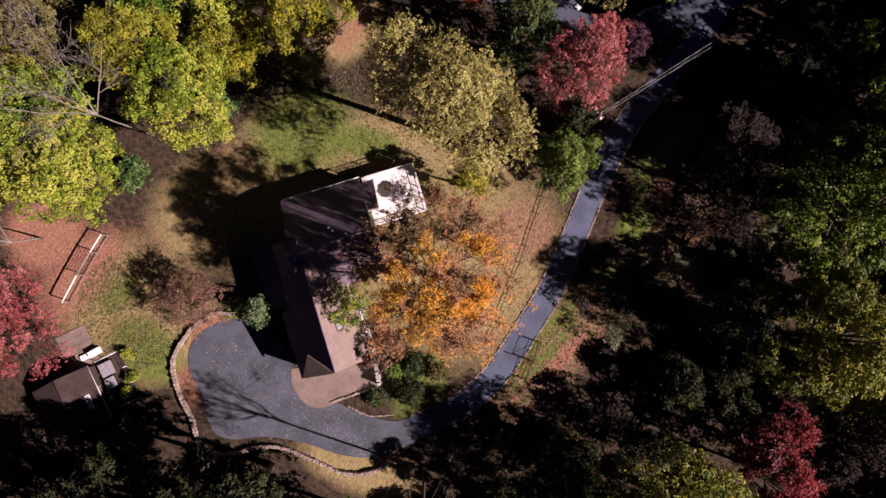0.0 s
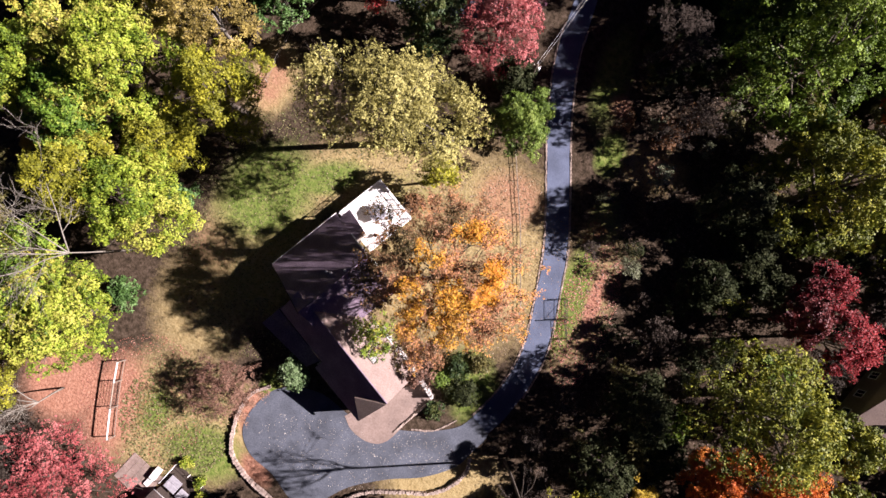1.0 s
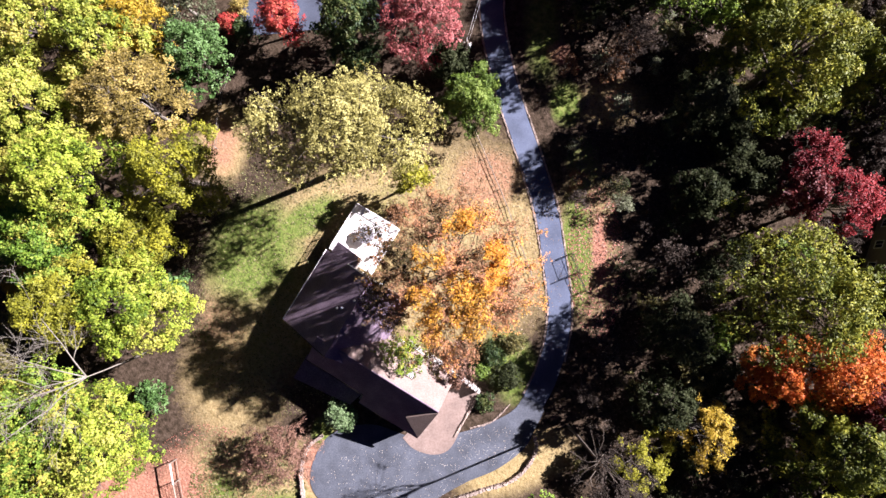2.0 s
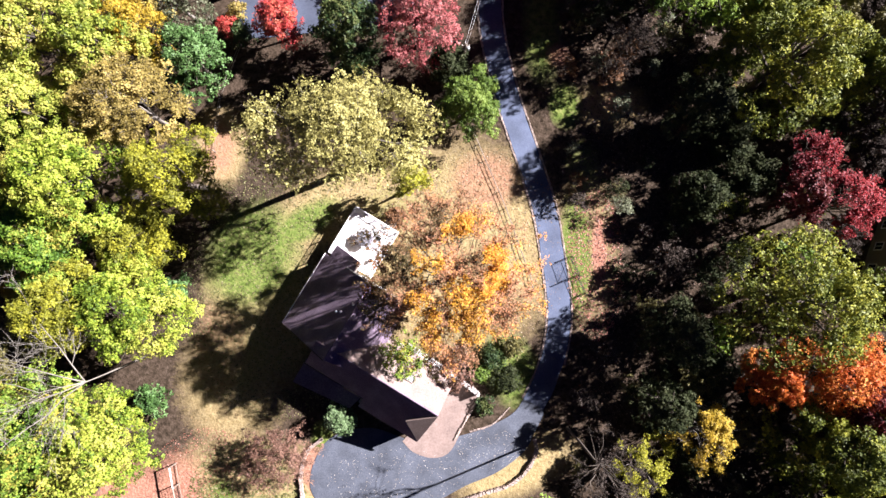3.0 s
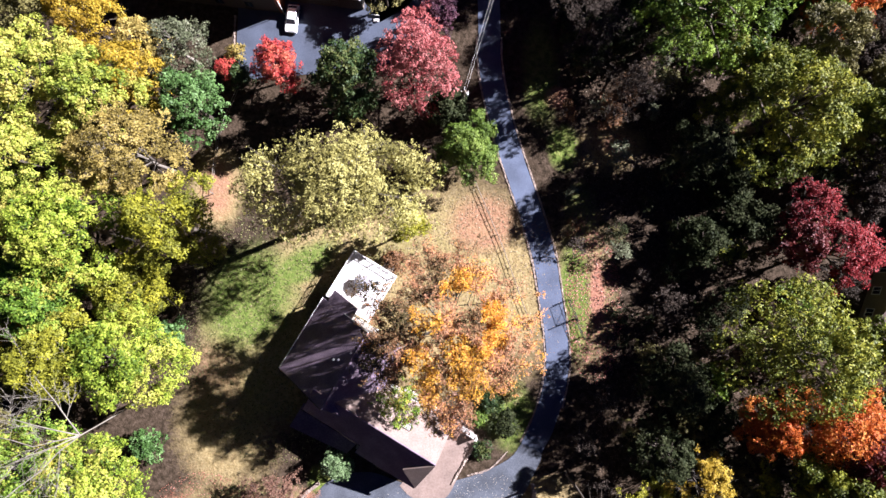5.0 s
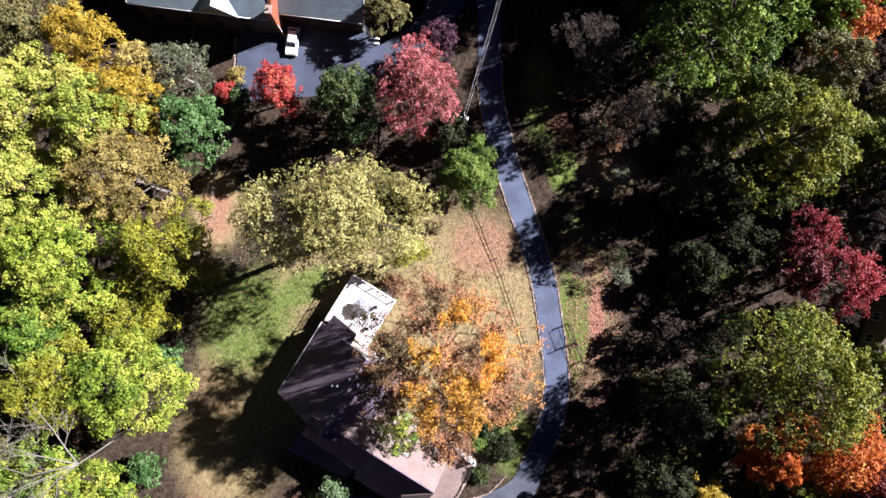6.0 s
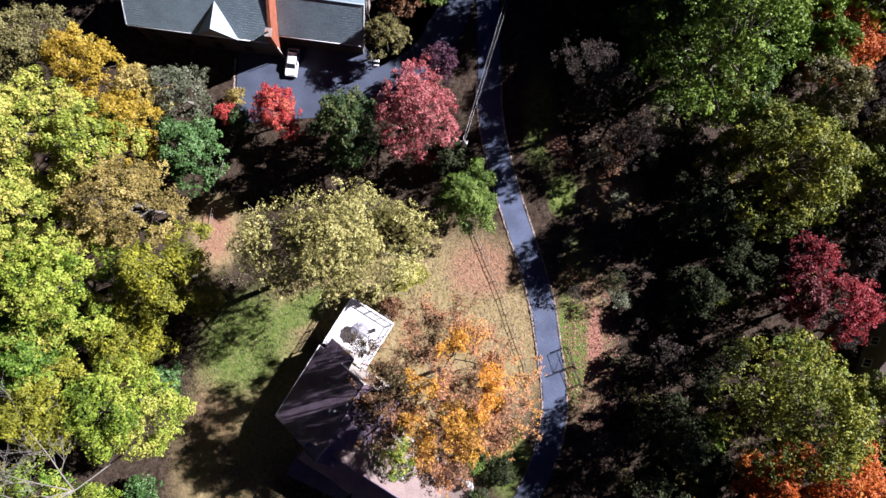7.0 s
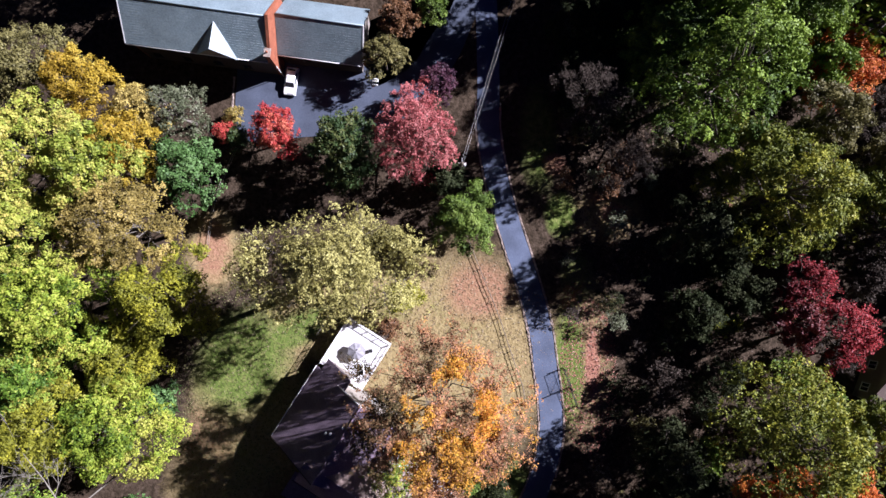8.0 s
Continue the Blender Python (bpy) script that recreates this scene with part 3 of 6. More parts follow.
        runs.append(([s, m, c], [lr, lr * 0.6, lr * 0.15]))
        for _ in range(twig):
            e = c + Vector(rnd.normal(size=3)) * clumps[k][3] * 0.8
            q = m.lerp(c, rnd.uniform(0.2, 1.0))
            twigs.append(([q, q.lerp(e, 0.5) + Vector(rnd.normal(size=3)) * 0.1, e], [lr * 0.3, lr * 0.2, lr * 0.06]))
    part("trunk", tubes("trunk", runs, bark or BARK, 4, thin=twigs), top_thing)
    part("crown", foliage("crown", clumps, leaves, leaf * size, LEAF[palette], rnd), top_thing)
    return top_thing




# ---- brown house ----
def window_part(parent, x, y, z, w, h, axis, out, frame_material=None, label="white-framed window"):
    """A window with frame, sill and pane on a wall; axis: along which the wall runs, out: the wall's outer side (+1, -1)."""
    d0, d1 = (0.0, 0.06 * out) if out > 0 else (0.06 * out, 0.0)
    if axis == "x":
        fr = bevelled_box(x - w / 2 - 0.08, x + w / 2 + 0.08, y + d0, y + d1, z - 0.08, z + h + 0.08, 0.01)
    else:
        fr = bevelled_box(x + d0, x + d1, y - w / 2 - 0.08, y + w / 2 + 0.08, z - 0.08, z + h + 0.08, 0.01)
    win = part("window", finish("window", fr, frame_material or WHITE), parent, label)
    e0, e1 = (d0 + 0.0, d1 + 0.02) if out > 0 else (d0 - 0.02, d1)
    for k in (-1, 1):
        c = k * w * 0.25
        if axis == "x":
            box("pane", x + c - w * 0.22, x + c + w * 0.22, y + e0, y + e1, z, z + h, GLASS, win, bevel=0)
        else:
            box("pane", x + e0, x + e1, y + c - w * 0.22, y + c + w * 0.22, z, z + h, GLASS, win, bevel=0)
    if axis == "x":
        box("sill", x - w / 2 - 0.1, x + w / 2 + 0.1, y + min(0, out * 0.14), y + max(0, out * 0.14), z - 0.13, z - 0.085, frame_material or WHITE, win)
    else:
        box("sill", x + min(0, out * 0.14), x + max(0, out * 0.14), y - w / 2 - 0.1, y + w / 2 + 0.1, z - 0.13, z - 0.085, frame_material or WHITE, win)


def gable_wall(name, at, lo, hi, eave, ridge_at, ridge, axis, thick, material, parent, label=""):
    """A wall with a pointed top, across the ridge; axis: the direction in which it runs."""
    prof = [(lo, 0.0), (hi, 0.0), (hi, eave[1]), (ridge_at, ridge), (lo, eave[0])]
    bm = bmesh.new()
    rows = []
    for off in (0.0, thick):
        rows.append([bm.verts.new((p, at + off, z) if axis == "x" else (at + off, p, z)) for p, z in prof])
    bm.faces.new(rows[0])
    bm.faces.new(rows[1][::-1])
    for i in range(5):
        j = (i + 1) % 5
        bm.faces.new((rows[0][i], rows[1][i], rows[1][j], rows[0][j]))
    bmesh.ops.recalc_face_normals(bm, faces=bm.faces)
    return part(name, finish(name, bm, material), parent, label)


def brown_house():
    # local x runs south-east along the garage ridge, local y north-east along the main ridge
    h = root("house", -22.2, -6.8, -32.3, "large house with dark brown shingle gable roofs", "house")
    # main wing
    box("wall", 0.5, 0.75, 0.5, 11.2, 0, 4.75, BEIGE, h, bevel=0)
    box("wall", 13.7, 13.95, 6.0, 11.2, 0, 6.5, BEIGE, h, bevel=0)
    gable_wall("wall", 11.2, 0.5, 13.95, (4.7, 6.4), 8.5, 10.9, "x", 0.25, BEIGE, h)
    gable_wall("wall", 0.25, 0.5, 13.95, (4.7, 6.4), 8.5, 10.9, "x", 0.25, BEIGE, h)
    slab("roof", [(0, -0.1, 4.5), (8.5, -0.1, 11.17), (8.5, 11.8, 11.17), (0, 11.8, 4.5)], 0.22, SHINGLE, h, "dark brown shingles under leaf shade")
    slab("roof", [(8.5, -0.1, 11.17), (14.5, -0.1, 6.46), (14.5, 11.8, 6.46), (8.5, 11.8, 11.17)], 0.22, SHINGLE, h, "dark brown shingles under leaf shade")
    rod("ridge_cap", (8.5, -0.1, 11.15), (8.5, 11.8, 11.15), 0.09, SHINGLE, h, 6)
    part("gutter", tubes("gutter", [([(-0.08, -0.1, 4.42), (-0.08, 11.8, 4.42)], [0.07, 0.07])], WHITE, 6), h, "pale eaves gutter")
    slab("rake_trim", [(4.2, 11.80, 7.86), (4.2, 11.95, 7.86), (8.5, 11.95, 11.23), (8.5, 11.80, 11.23)], 0.2, WHITE, h, "white roof edge board")
    slab("rake_trim", [(0, -0.22, 4.56), (0, -0.1, 4.56), (8.5, -0.1, 11.23), (8.5, -0.22, 11.23)], 0.2, DARKWOOD, h)
    for vx, vy in ((7.0, 6.5), (6.4, 6.1), (8.0, 8.3)):
        rod("vent_pipe", (vx, vy, 4.5 + vx * 0.785 - 0.1), (vx, vy, 4.5 + vx * 0.785 + 0.55), 0.16, WHITE, h, 10, "white vent pipe")
    # garage wing: ridge along local x
    gable_wall("wall", 25.2, -3.9, 5.7, (5.3, 6.1), 1.4, 10.1, "y", 0.25, BEIGE, h)
    box("wall", 13.5, 25.2, 5.45, 5.7, 0, 6.1, BEIGE, h, bevel=0)
    box("wall", 7.0, 15.7, -2.4, -2.15, 0, 6.2, BEIGE, h, bevel=0)
    box("wall", 15.7, 25.2, -3.9, -3.65, 0, 5.4, BEIGE, h, bevel=0)
    box("wall", 15.45, 15.7, -3.9, -2.15, 0, 5.4, BEIGE, h, bevel=0)
    # sunward slope: sunlight is put into its paler shingle colour
    slab("roof", [(7.0, 1.4, 10.4), (25.6, 1.4, 10.4), (25.6, 6.3, 5.85), (7.0, 6.3, 5.85)], 0.22, SHINGLE_LIT, h, "shingles in a paler tan that stands for sunlight")
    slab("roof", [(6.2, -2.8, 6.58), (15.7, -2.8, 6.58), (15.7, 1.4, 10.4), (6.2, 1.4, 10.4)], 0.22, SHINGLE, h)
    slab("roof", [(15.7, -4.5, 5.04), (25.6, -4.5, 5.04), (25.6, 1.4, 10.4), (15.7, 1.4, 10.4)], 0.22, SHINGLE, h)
    # added facet, tilted and coloured paler so that it reads as lit
    slab("roof", [(25.64, 1.2, 10.36), (22.4, -2.0, 8.4), (25.64, -4.3, 5.3)], 0.2, SHINGLE_LIT, h, "small added facet in the paler sunlight tan")
    rod("ridge_cap", (7.0, 1.4, 10.39), (25.6, 1.4, 10.39), 0.09, SHINGLE, h, 6)
    part("gutter", tubes("gutter", [([(6.0, -2.9, 6.45), (15.7, -2.9, 6.45)], [0.07, 0.07])], DARKWOOD, 6), h, "dark eaves gutter")
    part("gutter", tubes("gutter", [([(15.7, -4.6, 4.92), (21.5, -4.6, 4.92)], [0.06, 0.06])], DARKWOOD, 6), h, "dark eaves gutter")
    part("gutter", tubes("gutter", [([(13.5, 6.4, 5.75), (25.8, 6.4, 5.75)], [0.09, 0.09])], WHITE, 6), h, "white eaves gutter with leaves")
    # skylight on the bright slope
    sk = slab("skylight", [(19.1, 3.0, 8.99), (20.4, 3.0, 8.99), (20.4, 3.95, 8.11), (19.1, 3.95, 8.11)], 0.1, DARKWOOD, h, "flat skylight with dark frame")
    slab("pane", [(19.2, 3.08, 8.96), (20.3, 3.08, 8.96), (20.3, 3.87, 8.23), (19.2, 3.87, 8.23)], 0.03, SKYGLASS, sk)
    # bay carrying the main slope on over the deck
    for k in range(5):
        x = 1.3 + 0.76 * k
        box("bay_wall", x, x + 0.75, 13.0, 13.2, 0, 4.15 + 0.785 * x, BEIGE, h, bevel=0)
    for x in (1.3, 4.9):
        box("bay_wall", x, x + 0.2, 11.48, 12.99, 0, 4.15 + 0.785 * x, BEIGE, h, bevel=0)
    slab("bay_roof", [(0.9, 11.82, 5.2), (5.4, 11.82, 8.73), (5.4, 13.5, 8.73), (0.9, 13.7, 5.2)], 0.2, SHINGLE, h, "dark brown bay roof")
    # porch along the south-west side
    slab("porch_roof", [(5.6, -7.0, 2.9), (14.8, -6.0, 2.9), (15.6, -2.9, 3.5), (5.6, -2.9, 3.5)], 0.16, SHINGLE, h, "low dark porch roof")
    for px, py in ((5.9, -6.7), (10.2, -6.2), (14.5, -5.8)):
        box("porch_post", px - 0.09, px + 0.09, py - 0.09, py + 0.09, 0, 2.78, WHITE, h)
    # openings
    for k in range(3):
        window_part(h, 2.4 + 3.6 * k, 11.45, 1.4, 1.3, 1.5, "x", 1)
    for k in range(3):
        window_part(h, 0.5, 2.2 + 3.4 * k, 1.2, 1.3, 1.5, "y", -1)
    for k in range(3):
        window_part(h, 15.5 + 3.2 * k, 5.7, 1.6, 1.2, 1.4, "x", 1)
    for k in range(2):
        d = box("garage_door", 25.45, 25.52, -3.0 + 4.3 * k, 0.6 + 4.3 * k, 0.05, 2.6, WHITE, h, "white panelled garage door")
        for r in range(4):
            for c in range(4):
                box("panel", 25.52, 25.545, -2.88 + 4.3 * k + 0.86 * c, -2.14 + 4.3 * k + 0.86 * c, 0.15 + 0.61 * r, 0.62 + 0.61 * r, WHITE, d, bevel=0)
    return h


# paler copy of the brown shingles, with sunlight in the colour
SHINGLE_LIT = shade("lit_tan_shingle", [(0.182, 0.129, 0.110), (0.231, 0.171, 0.146), (0.275, 0.212, 0.187)], scale=5, rough=0.95, bump=0.3, stain=0.12, stain_scale=0.5)
PALE_CANVAS = shade("grey_canvas", [(0.20, 0.19, 0.21), (0.26, 0.25, 0.27), (0.34, 0.33, 0.35)], scale=3, rough=0.9)
SKYGLASS = shade("grey_skylight_glass", [(0.26, 0.24, 0.24), (0.32, 0.30, 0.30)], scale=1, rough=0.15, spec=0.5)
brown_house()


def raised_deck():
    d = root("deck", -22.2, -6.8, -32.3, "raised deck with white boards and white railings", "deck")
    for i in range(40):
        y = 12.05 + i * 0.2
        part("board", BOARD, d).location = (0, y, 3.0)
    for x in (0.15, 3.7, 7.3):
        for y in (12.3, 16.0, 19.8):
            box("deck_post", x - 0.09, x + 0.09, y - 0.09, y + 0.09, 0, 2.93, WOOD, d)
    for y in (12.3, 16.0, 19.8):
        box("joist", 0, 7.45, y - 0.05, y + 0.05, 2.71, 2.95, WOOD, d)
    # railings on three sides
    sides = (((0.06, 12.1), (0.06, 19.98)), ((0.06, 19.98), (7.4, 19.98)), ((7.4, 12.1), (7.4, 19.98)))
    for (ax, ay), (bx, by) in sides:
        n = 4
        for z in (3.25, 4.0):
            box("rail", min(ax, bx) - 0.05, max(ax, bx) + 0.05, min(ay, by) - 0.05, max(ay, by) + 0.05, z, z + 0.07, WHITE, d)
        for k in range(n + 1):
            x, y = ax + (bx - ax) * k / n, ay + (by - ay) * k / n
            box("rail_post", x - 0.06, x + 0.06, y - 0.06, y + 0.06, 2.95, 4.11, WHITE, d)
        m = 22
        for k in range(m):
            x, y = ax + (bx - ax) * (k + 0.5) / m, ay + (by - ay) * (k + 0.5) / m
            part("baluster", BALUSTER, d).location = (x, y, 3.3)
    # stair down on the north-east side
    for k in range(11):
        box("stair_tread", 5.0, 6.3, 20.1 + 0.27 * k, 20.4 + 0.27 * k, 2.69 - 0.24 * k, 2.74 - 0.24 * k, WOOD, d)
    for x in (4.95, 6.35):
        slab("stringer", [(x - 0.04, 20.05, 2.95), (x + 0.04, 20.05, 2.95), (x + 0.04, 23.1, 0.25), (x - 0.04, 23.1, 0.25)], 0.25, WOOD, d)
        rod("handrail", (x, 20.05, 3.85), (x, 23.1, 1.1), 0.04, DARKWOOD, d)
        for k in range(3):
            rod("rail_post", (x, 20.3 + 1.25 * k, 2.6 - 1.1 * k), (x, 20.3 + 1.25 * k, 3.63 - 1.1 * k), 0.04, DARKWOOD, d)
    # parasol and furniture standing on the boards
    p = root("parasol", -22.2, -6.8, -32.3, "open grey garden parasol on the deck", "parasol")
    cx, cy = 3.7, 16.6
    rod("pole", (cx, cy, 3.02), (cx, cy, 4.8), 0.03, GALV, p)
    bm = bmesh.new()
    n = 8
    tip = bm.verts.new((cx, cy, 4.87))
    ring = [bm.verts.new((cx + 1.35 * math.cos(2 * math.pi * k / n), cy + 1.35 * math.sin(2 * math.pi * k / n), 4.37)) for k in range(n)]
    mids = [bm.verts.new((cx + 1.22 * math.cos(2 * math.pi * (k + 0.5) / n), cy + 1.22 * math.sin(2 * math.pi * (k + 0.5) / n), 4.33)) for k in range(n)]
    for k in range(n):
        bm.faces.new((tip, ring[k], mids[k]))
        bm.faces.new((tip, mids[k], ring[(k + 1) % n]))
    part("canopy", finish("canopy", bm, PALE_CANVAS), p, "grey canvas canopy")
    for k in range(n):
        a = 2 * math.pi * k / n
        rod("rib", (cx, cy, 4.83), (cx + 1.34 * math.cos(a), cy + 1.34 * math.sin(a), 4.33), 0.012, GALV, p, 4)
    bm = bmesh.new()
    bmesh.ops.create_cone(bm, cap_ends=True, segments=16, radius1=0.28, radius2=0.22, depth=0.1, matrix=Matrix.Translation((cx, cy, 3.07)))
    part("base", finish("base", bm, IRON), p)
    for k, (x, y, turn) in enumerate(((5.4, 17.6, 130), (6.0, 14.2, 300))):
        w = Matrix.LocRotScale(Vector((-22.2, -6.8, 3.02)), Euler((0, 0, radians(-32.3))), None) @ pose(x, y, 0, 0, 0, turn)
        c = new("garden_chair")
        c.matrix_world = w
        tagged(c, "dark metal garden chair on the white deck", "chair", "chairs on the deck")
        box("seat", -0.27, 0.27, -0.27, 0.27, 0.4, 0.45, IRON, c)
        box("backrest", -0.27, 0.27, 0.24, 0.29, 0.45, 0.95, IRON, c)
        for sx in (-0.23, 0.23):
            for sy in (-0.23, 0.23):
                rod("leg", (sx, sy, 0), (sx, sy, 0.4), 0.02, IRON, c, 6)
            rod("armrest", (sx, -0.25, 0.65), (sx, 0.26, 0.65), 0.02, IRON, c, 6)


BOARD = finish("board", bevelled_box(0, 7.45, 0, 0.19, -0.03, 0.0, 0.004), DECKING)
BALUSTER = finish("baluster", bevelled_box(-0.02, 0.02, -0.02, 0.02, 0, 0.7, 0), WHITE)
raised_deck()


# ---- grey house ----
def grey_house():
    # local x runs along the front, local y away from the parking court
    h = root("house", -43.9, 49.9, -7.1, "grey-green slate-roofed house with brick gable walls", "house")
    # tall left section
    # front wall coloured dark for the shade it stands in
    box("wall", 0.4, 20.7, 0.5, 0.8, 0, 6.5, DARKWOOD, h, bevel=0)
    box("wall", 0.4, 21.0, 9.4, 9.7, 0, 6.5, BRICK, h, bevel=0)
    gable_wall("wall", 0.3, 0.5, 9.7, (6.5, 6.5), 5.1, 10.35, "y", 0.3, BRICK, h)
    gable_wall("wall", 20.75, 0.5, 9.7, (6.9, 6.9), 5.1, 10.9, "y", 0.45, BRICK, h, "bright red brick gable wall above the lower roof")
    slab("roof", [(0, 0, 6.5), (20.75, 0, 6.5), (20.75, 5.1, 10.5), (0, 5.1, 10.5)], 0.22, SLATE, h, "teal-grey slate slope")
    slab("roof", [(0, 5.1, 10.5), (20.75, 5.1, 10.5), (20.75, 10.2, 6.5), (0, 10.2, 6.5)], 0.22, SLATE, h, "teal-grey slate slope")
    for k in range(19):
        y = 0.1 + 0.27 * k
        z = 6.5 + y * 0.784
        for sgn in (0, 1):
            yy = y if sgn == 0 else 10.2 - y
            rod("slate_course", (0.0, yy, z + 0.005), (20.75, yy, z + 0.005), 0.009, SLATE, h, 4)
    rod("ridge_cap", (0, 5.1, 10.5), (20.75, 5.1, 10.5), 0.12, SLATE, h, 6)
    part("gutter", tubes("gutter", [([(0, -0.08, 6.42), (20.7, -0.08, 6.42)], [0.07, 0.07])], WHITE, 6), h, "pale gutter")
    slab("rake_trim", [(-0.12, 0, 6.55), (0, 0, 6.55), (0, 5.1, 10.55), (-0.12, 5.1, 10.55)], 0.2, WHITE, h)
    # cross gable
    for sgn in (-1, 1):
        slab("dormer_roof", [(13.3 + 3.0 * sgn, -0.25, 6.5), (13.3, -0.25, 9.5), (13.3, 3.9, 9.5), (13.3 + 3.0 * sgn, -0.05, 6.55)][::sgn], 0.15, SLATE, h, "dormer slope")
    bm = bmesh.new()
    a = [bm.verts.new(p) for p in ((10.5, -0.05, 6.4), (16.1, -0.05, 6.4), (13.3, -0.05, 9.3))]
    bm.faces.new(a)
    part("dormer_wall", finish("dormer_wall", bm, BEIGE), h)
    # lower right section
    # shade is put into this front wall's dark colour too
    box("wall", 21.2, 33.6, 2.6, 2.9, 0, 4.3, DARKWOOD, h, bevel=0)
    box("wall", 21.2, 33.6, 10.4, 10.7, 0, 4.3, BEIGE, h, bevel=0)
    gable_wall("wall", 33.3, 2.6, 10.7, (4.3, 4.3), 6.6, 8.1, "y", 0.3, BEIGE, h)
    slab("roof", [(21.25, 2.2, 4.2), (34.0, 2.2, 4.2), (34.0, 6.6, 8.2), (21.25, 6.6, 8.2)], 0.22, SLATE, h, "teal-grey slate slope")
    slab("roof", [(21.25, 6.6, 8.2), (34.0, 6.6, 8.2), (34.0, 11.0, 4.2), (21.25, 11.0, 4.2)], 0.22, SLATE, h, "teal-grey slate slope")
    for k in range(16):
        y = 0.1 + 0.27 * k
        rod("slate_course", (21.25, 2.2 + y, 4.2 + y * 0.909), (34.0, 2.2 + y, 4.2 + y * 0.909), 0.009, SLATE, h, 4)
        rod("slate_course", (21.25, 11.0 - y, 4.2 + y * 0.909), (34.0, 11.0 - y, 4.2 + y * 0.909), 0.009, SLATE, h, 4)
    rod("ridge_cap", (21.25, 6.6, 8.2), (34.0, 6.6, 8.2), 0.12, SLATE, h, 6)
    part("gutter", tubes("gutter", [([(21.25, 2.1, 4.1), (34.0, 2.1, 4.1)], [0.07, 0.07])], WHITE, 6), h, "pale gutter")
    slab("rake_trim", [(34.0, 2.2, 4.25), (34.12, 2.2, 4.25), (34.12, 6.6, 8.25), (34.0, 6.6, 8.25)], 0.2, WHITE, h)
    # chimney at the front of the brick gable
    ch = box("chimney", 20.7, 21.5, 0.15, 1.25, 6.0, 8.4, BRICK, h, "red brick chimney", bevel=0.03)
    box("chimney_cap", 20.6, 21.6, 0.05, 1.35, 8.4, 8.55, STONE, ch)
    rod("flue", (21.1, 0.7, 8.55), (21.1, 0.7, 8.95), 0.14, BRICK, ch, 8)
    rod("downpipe", (21.35, 0.35, 0.1), (21.35, 0.35, 4.2), 0.06, WHITE, h, 8, "white downpipe")
    # openings
    # front frames and doors take a dark colour in place of shade
    for k in range(4):
        for z in (1.2, 4.2):
            window_part(h, 2.5 + 4.6 * k, 0.5, z, 1.3, 1.5, "x", -1, DARKWOOD, "window with its frame coloured dark for shade")
    for k in range(3):
        d = box("garage_door", 22.0 + 3.8 * k, 25.0 + 3.8 * k, 2.5, 2.58, 0.05, 2.4, DARKWOOD, h, "garage door coloured dark for shade")
        for r in range(4):
            for c in range(4):
                box("panel", 22.1 + 3.8 * k + 0.72 * c, 22.72 + 3.8 * k + 0.72 * c, 2.47, 2.5, 0.12 + 0.57 * r, 0.58 + 0.57 * r, DARKWOOD, d, bevel=0)
    return h


grey_house()


# ---- neighbouring house at the edge of the woods ----
def pale_house():
    h = root("house", 70.5, 9.0, -22, "pale house with light tan shingle roof among trees", "house")
    box("wall", 0.3, 11.7, -11.7, -0.3, 0, 4.4, BEIGE, h, bevel=0)
    gable_wall("wall", 0.3, -11.7, -0.3, (4.4, 4.4), -6, 7.3, "y", 0.25, BEIGE, h)
    gable_wall("wall", 11.45, -11.7, -0.3, (4.4, 4.4), -6, 7.3, "y", 0.25, BEIGE, h)
    slab("roof", [(-0.2, -12, 4.3), (12.2, -12, 4.3), (12.2, -6, 7.5), (-0.2, -6, 7.5)], 0.2, SHINGLE_LIT, h)
    # sunlight on this slope is put into its paler colour
    slab("roof", [(-0.2, -6, 7.5), (12.2, -6, 7.5), (12.2, 0, 4.3), (-0.2, 0, 4.3)], 0.2, BEIGE, h, "roof slope coloured paler for sunlight")
    rod("ridge_cap", (-0.2, -6, 7.5), (12.2, -6, 7.5), 0.1, SHINGLE_LIT, h, 6)
    box("chimney", 5.5, 6.5, -7.5, -6.6, 6.0, 8.6, BRICK, h)
    for k in range(3):
        window_part(h, 2.2 + 3.6 * k, -0.3, 1.2, 1.2, 1.4, "x", 1)
        window_part(h, 0.3, -10 + 3.6 * k, 1.2, 1.2, 1.4, "y", -1)


pale_house()

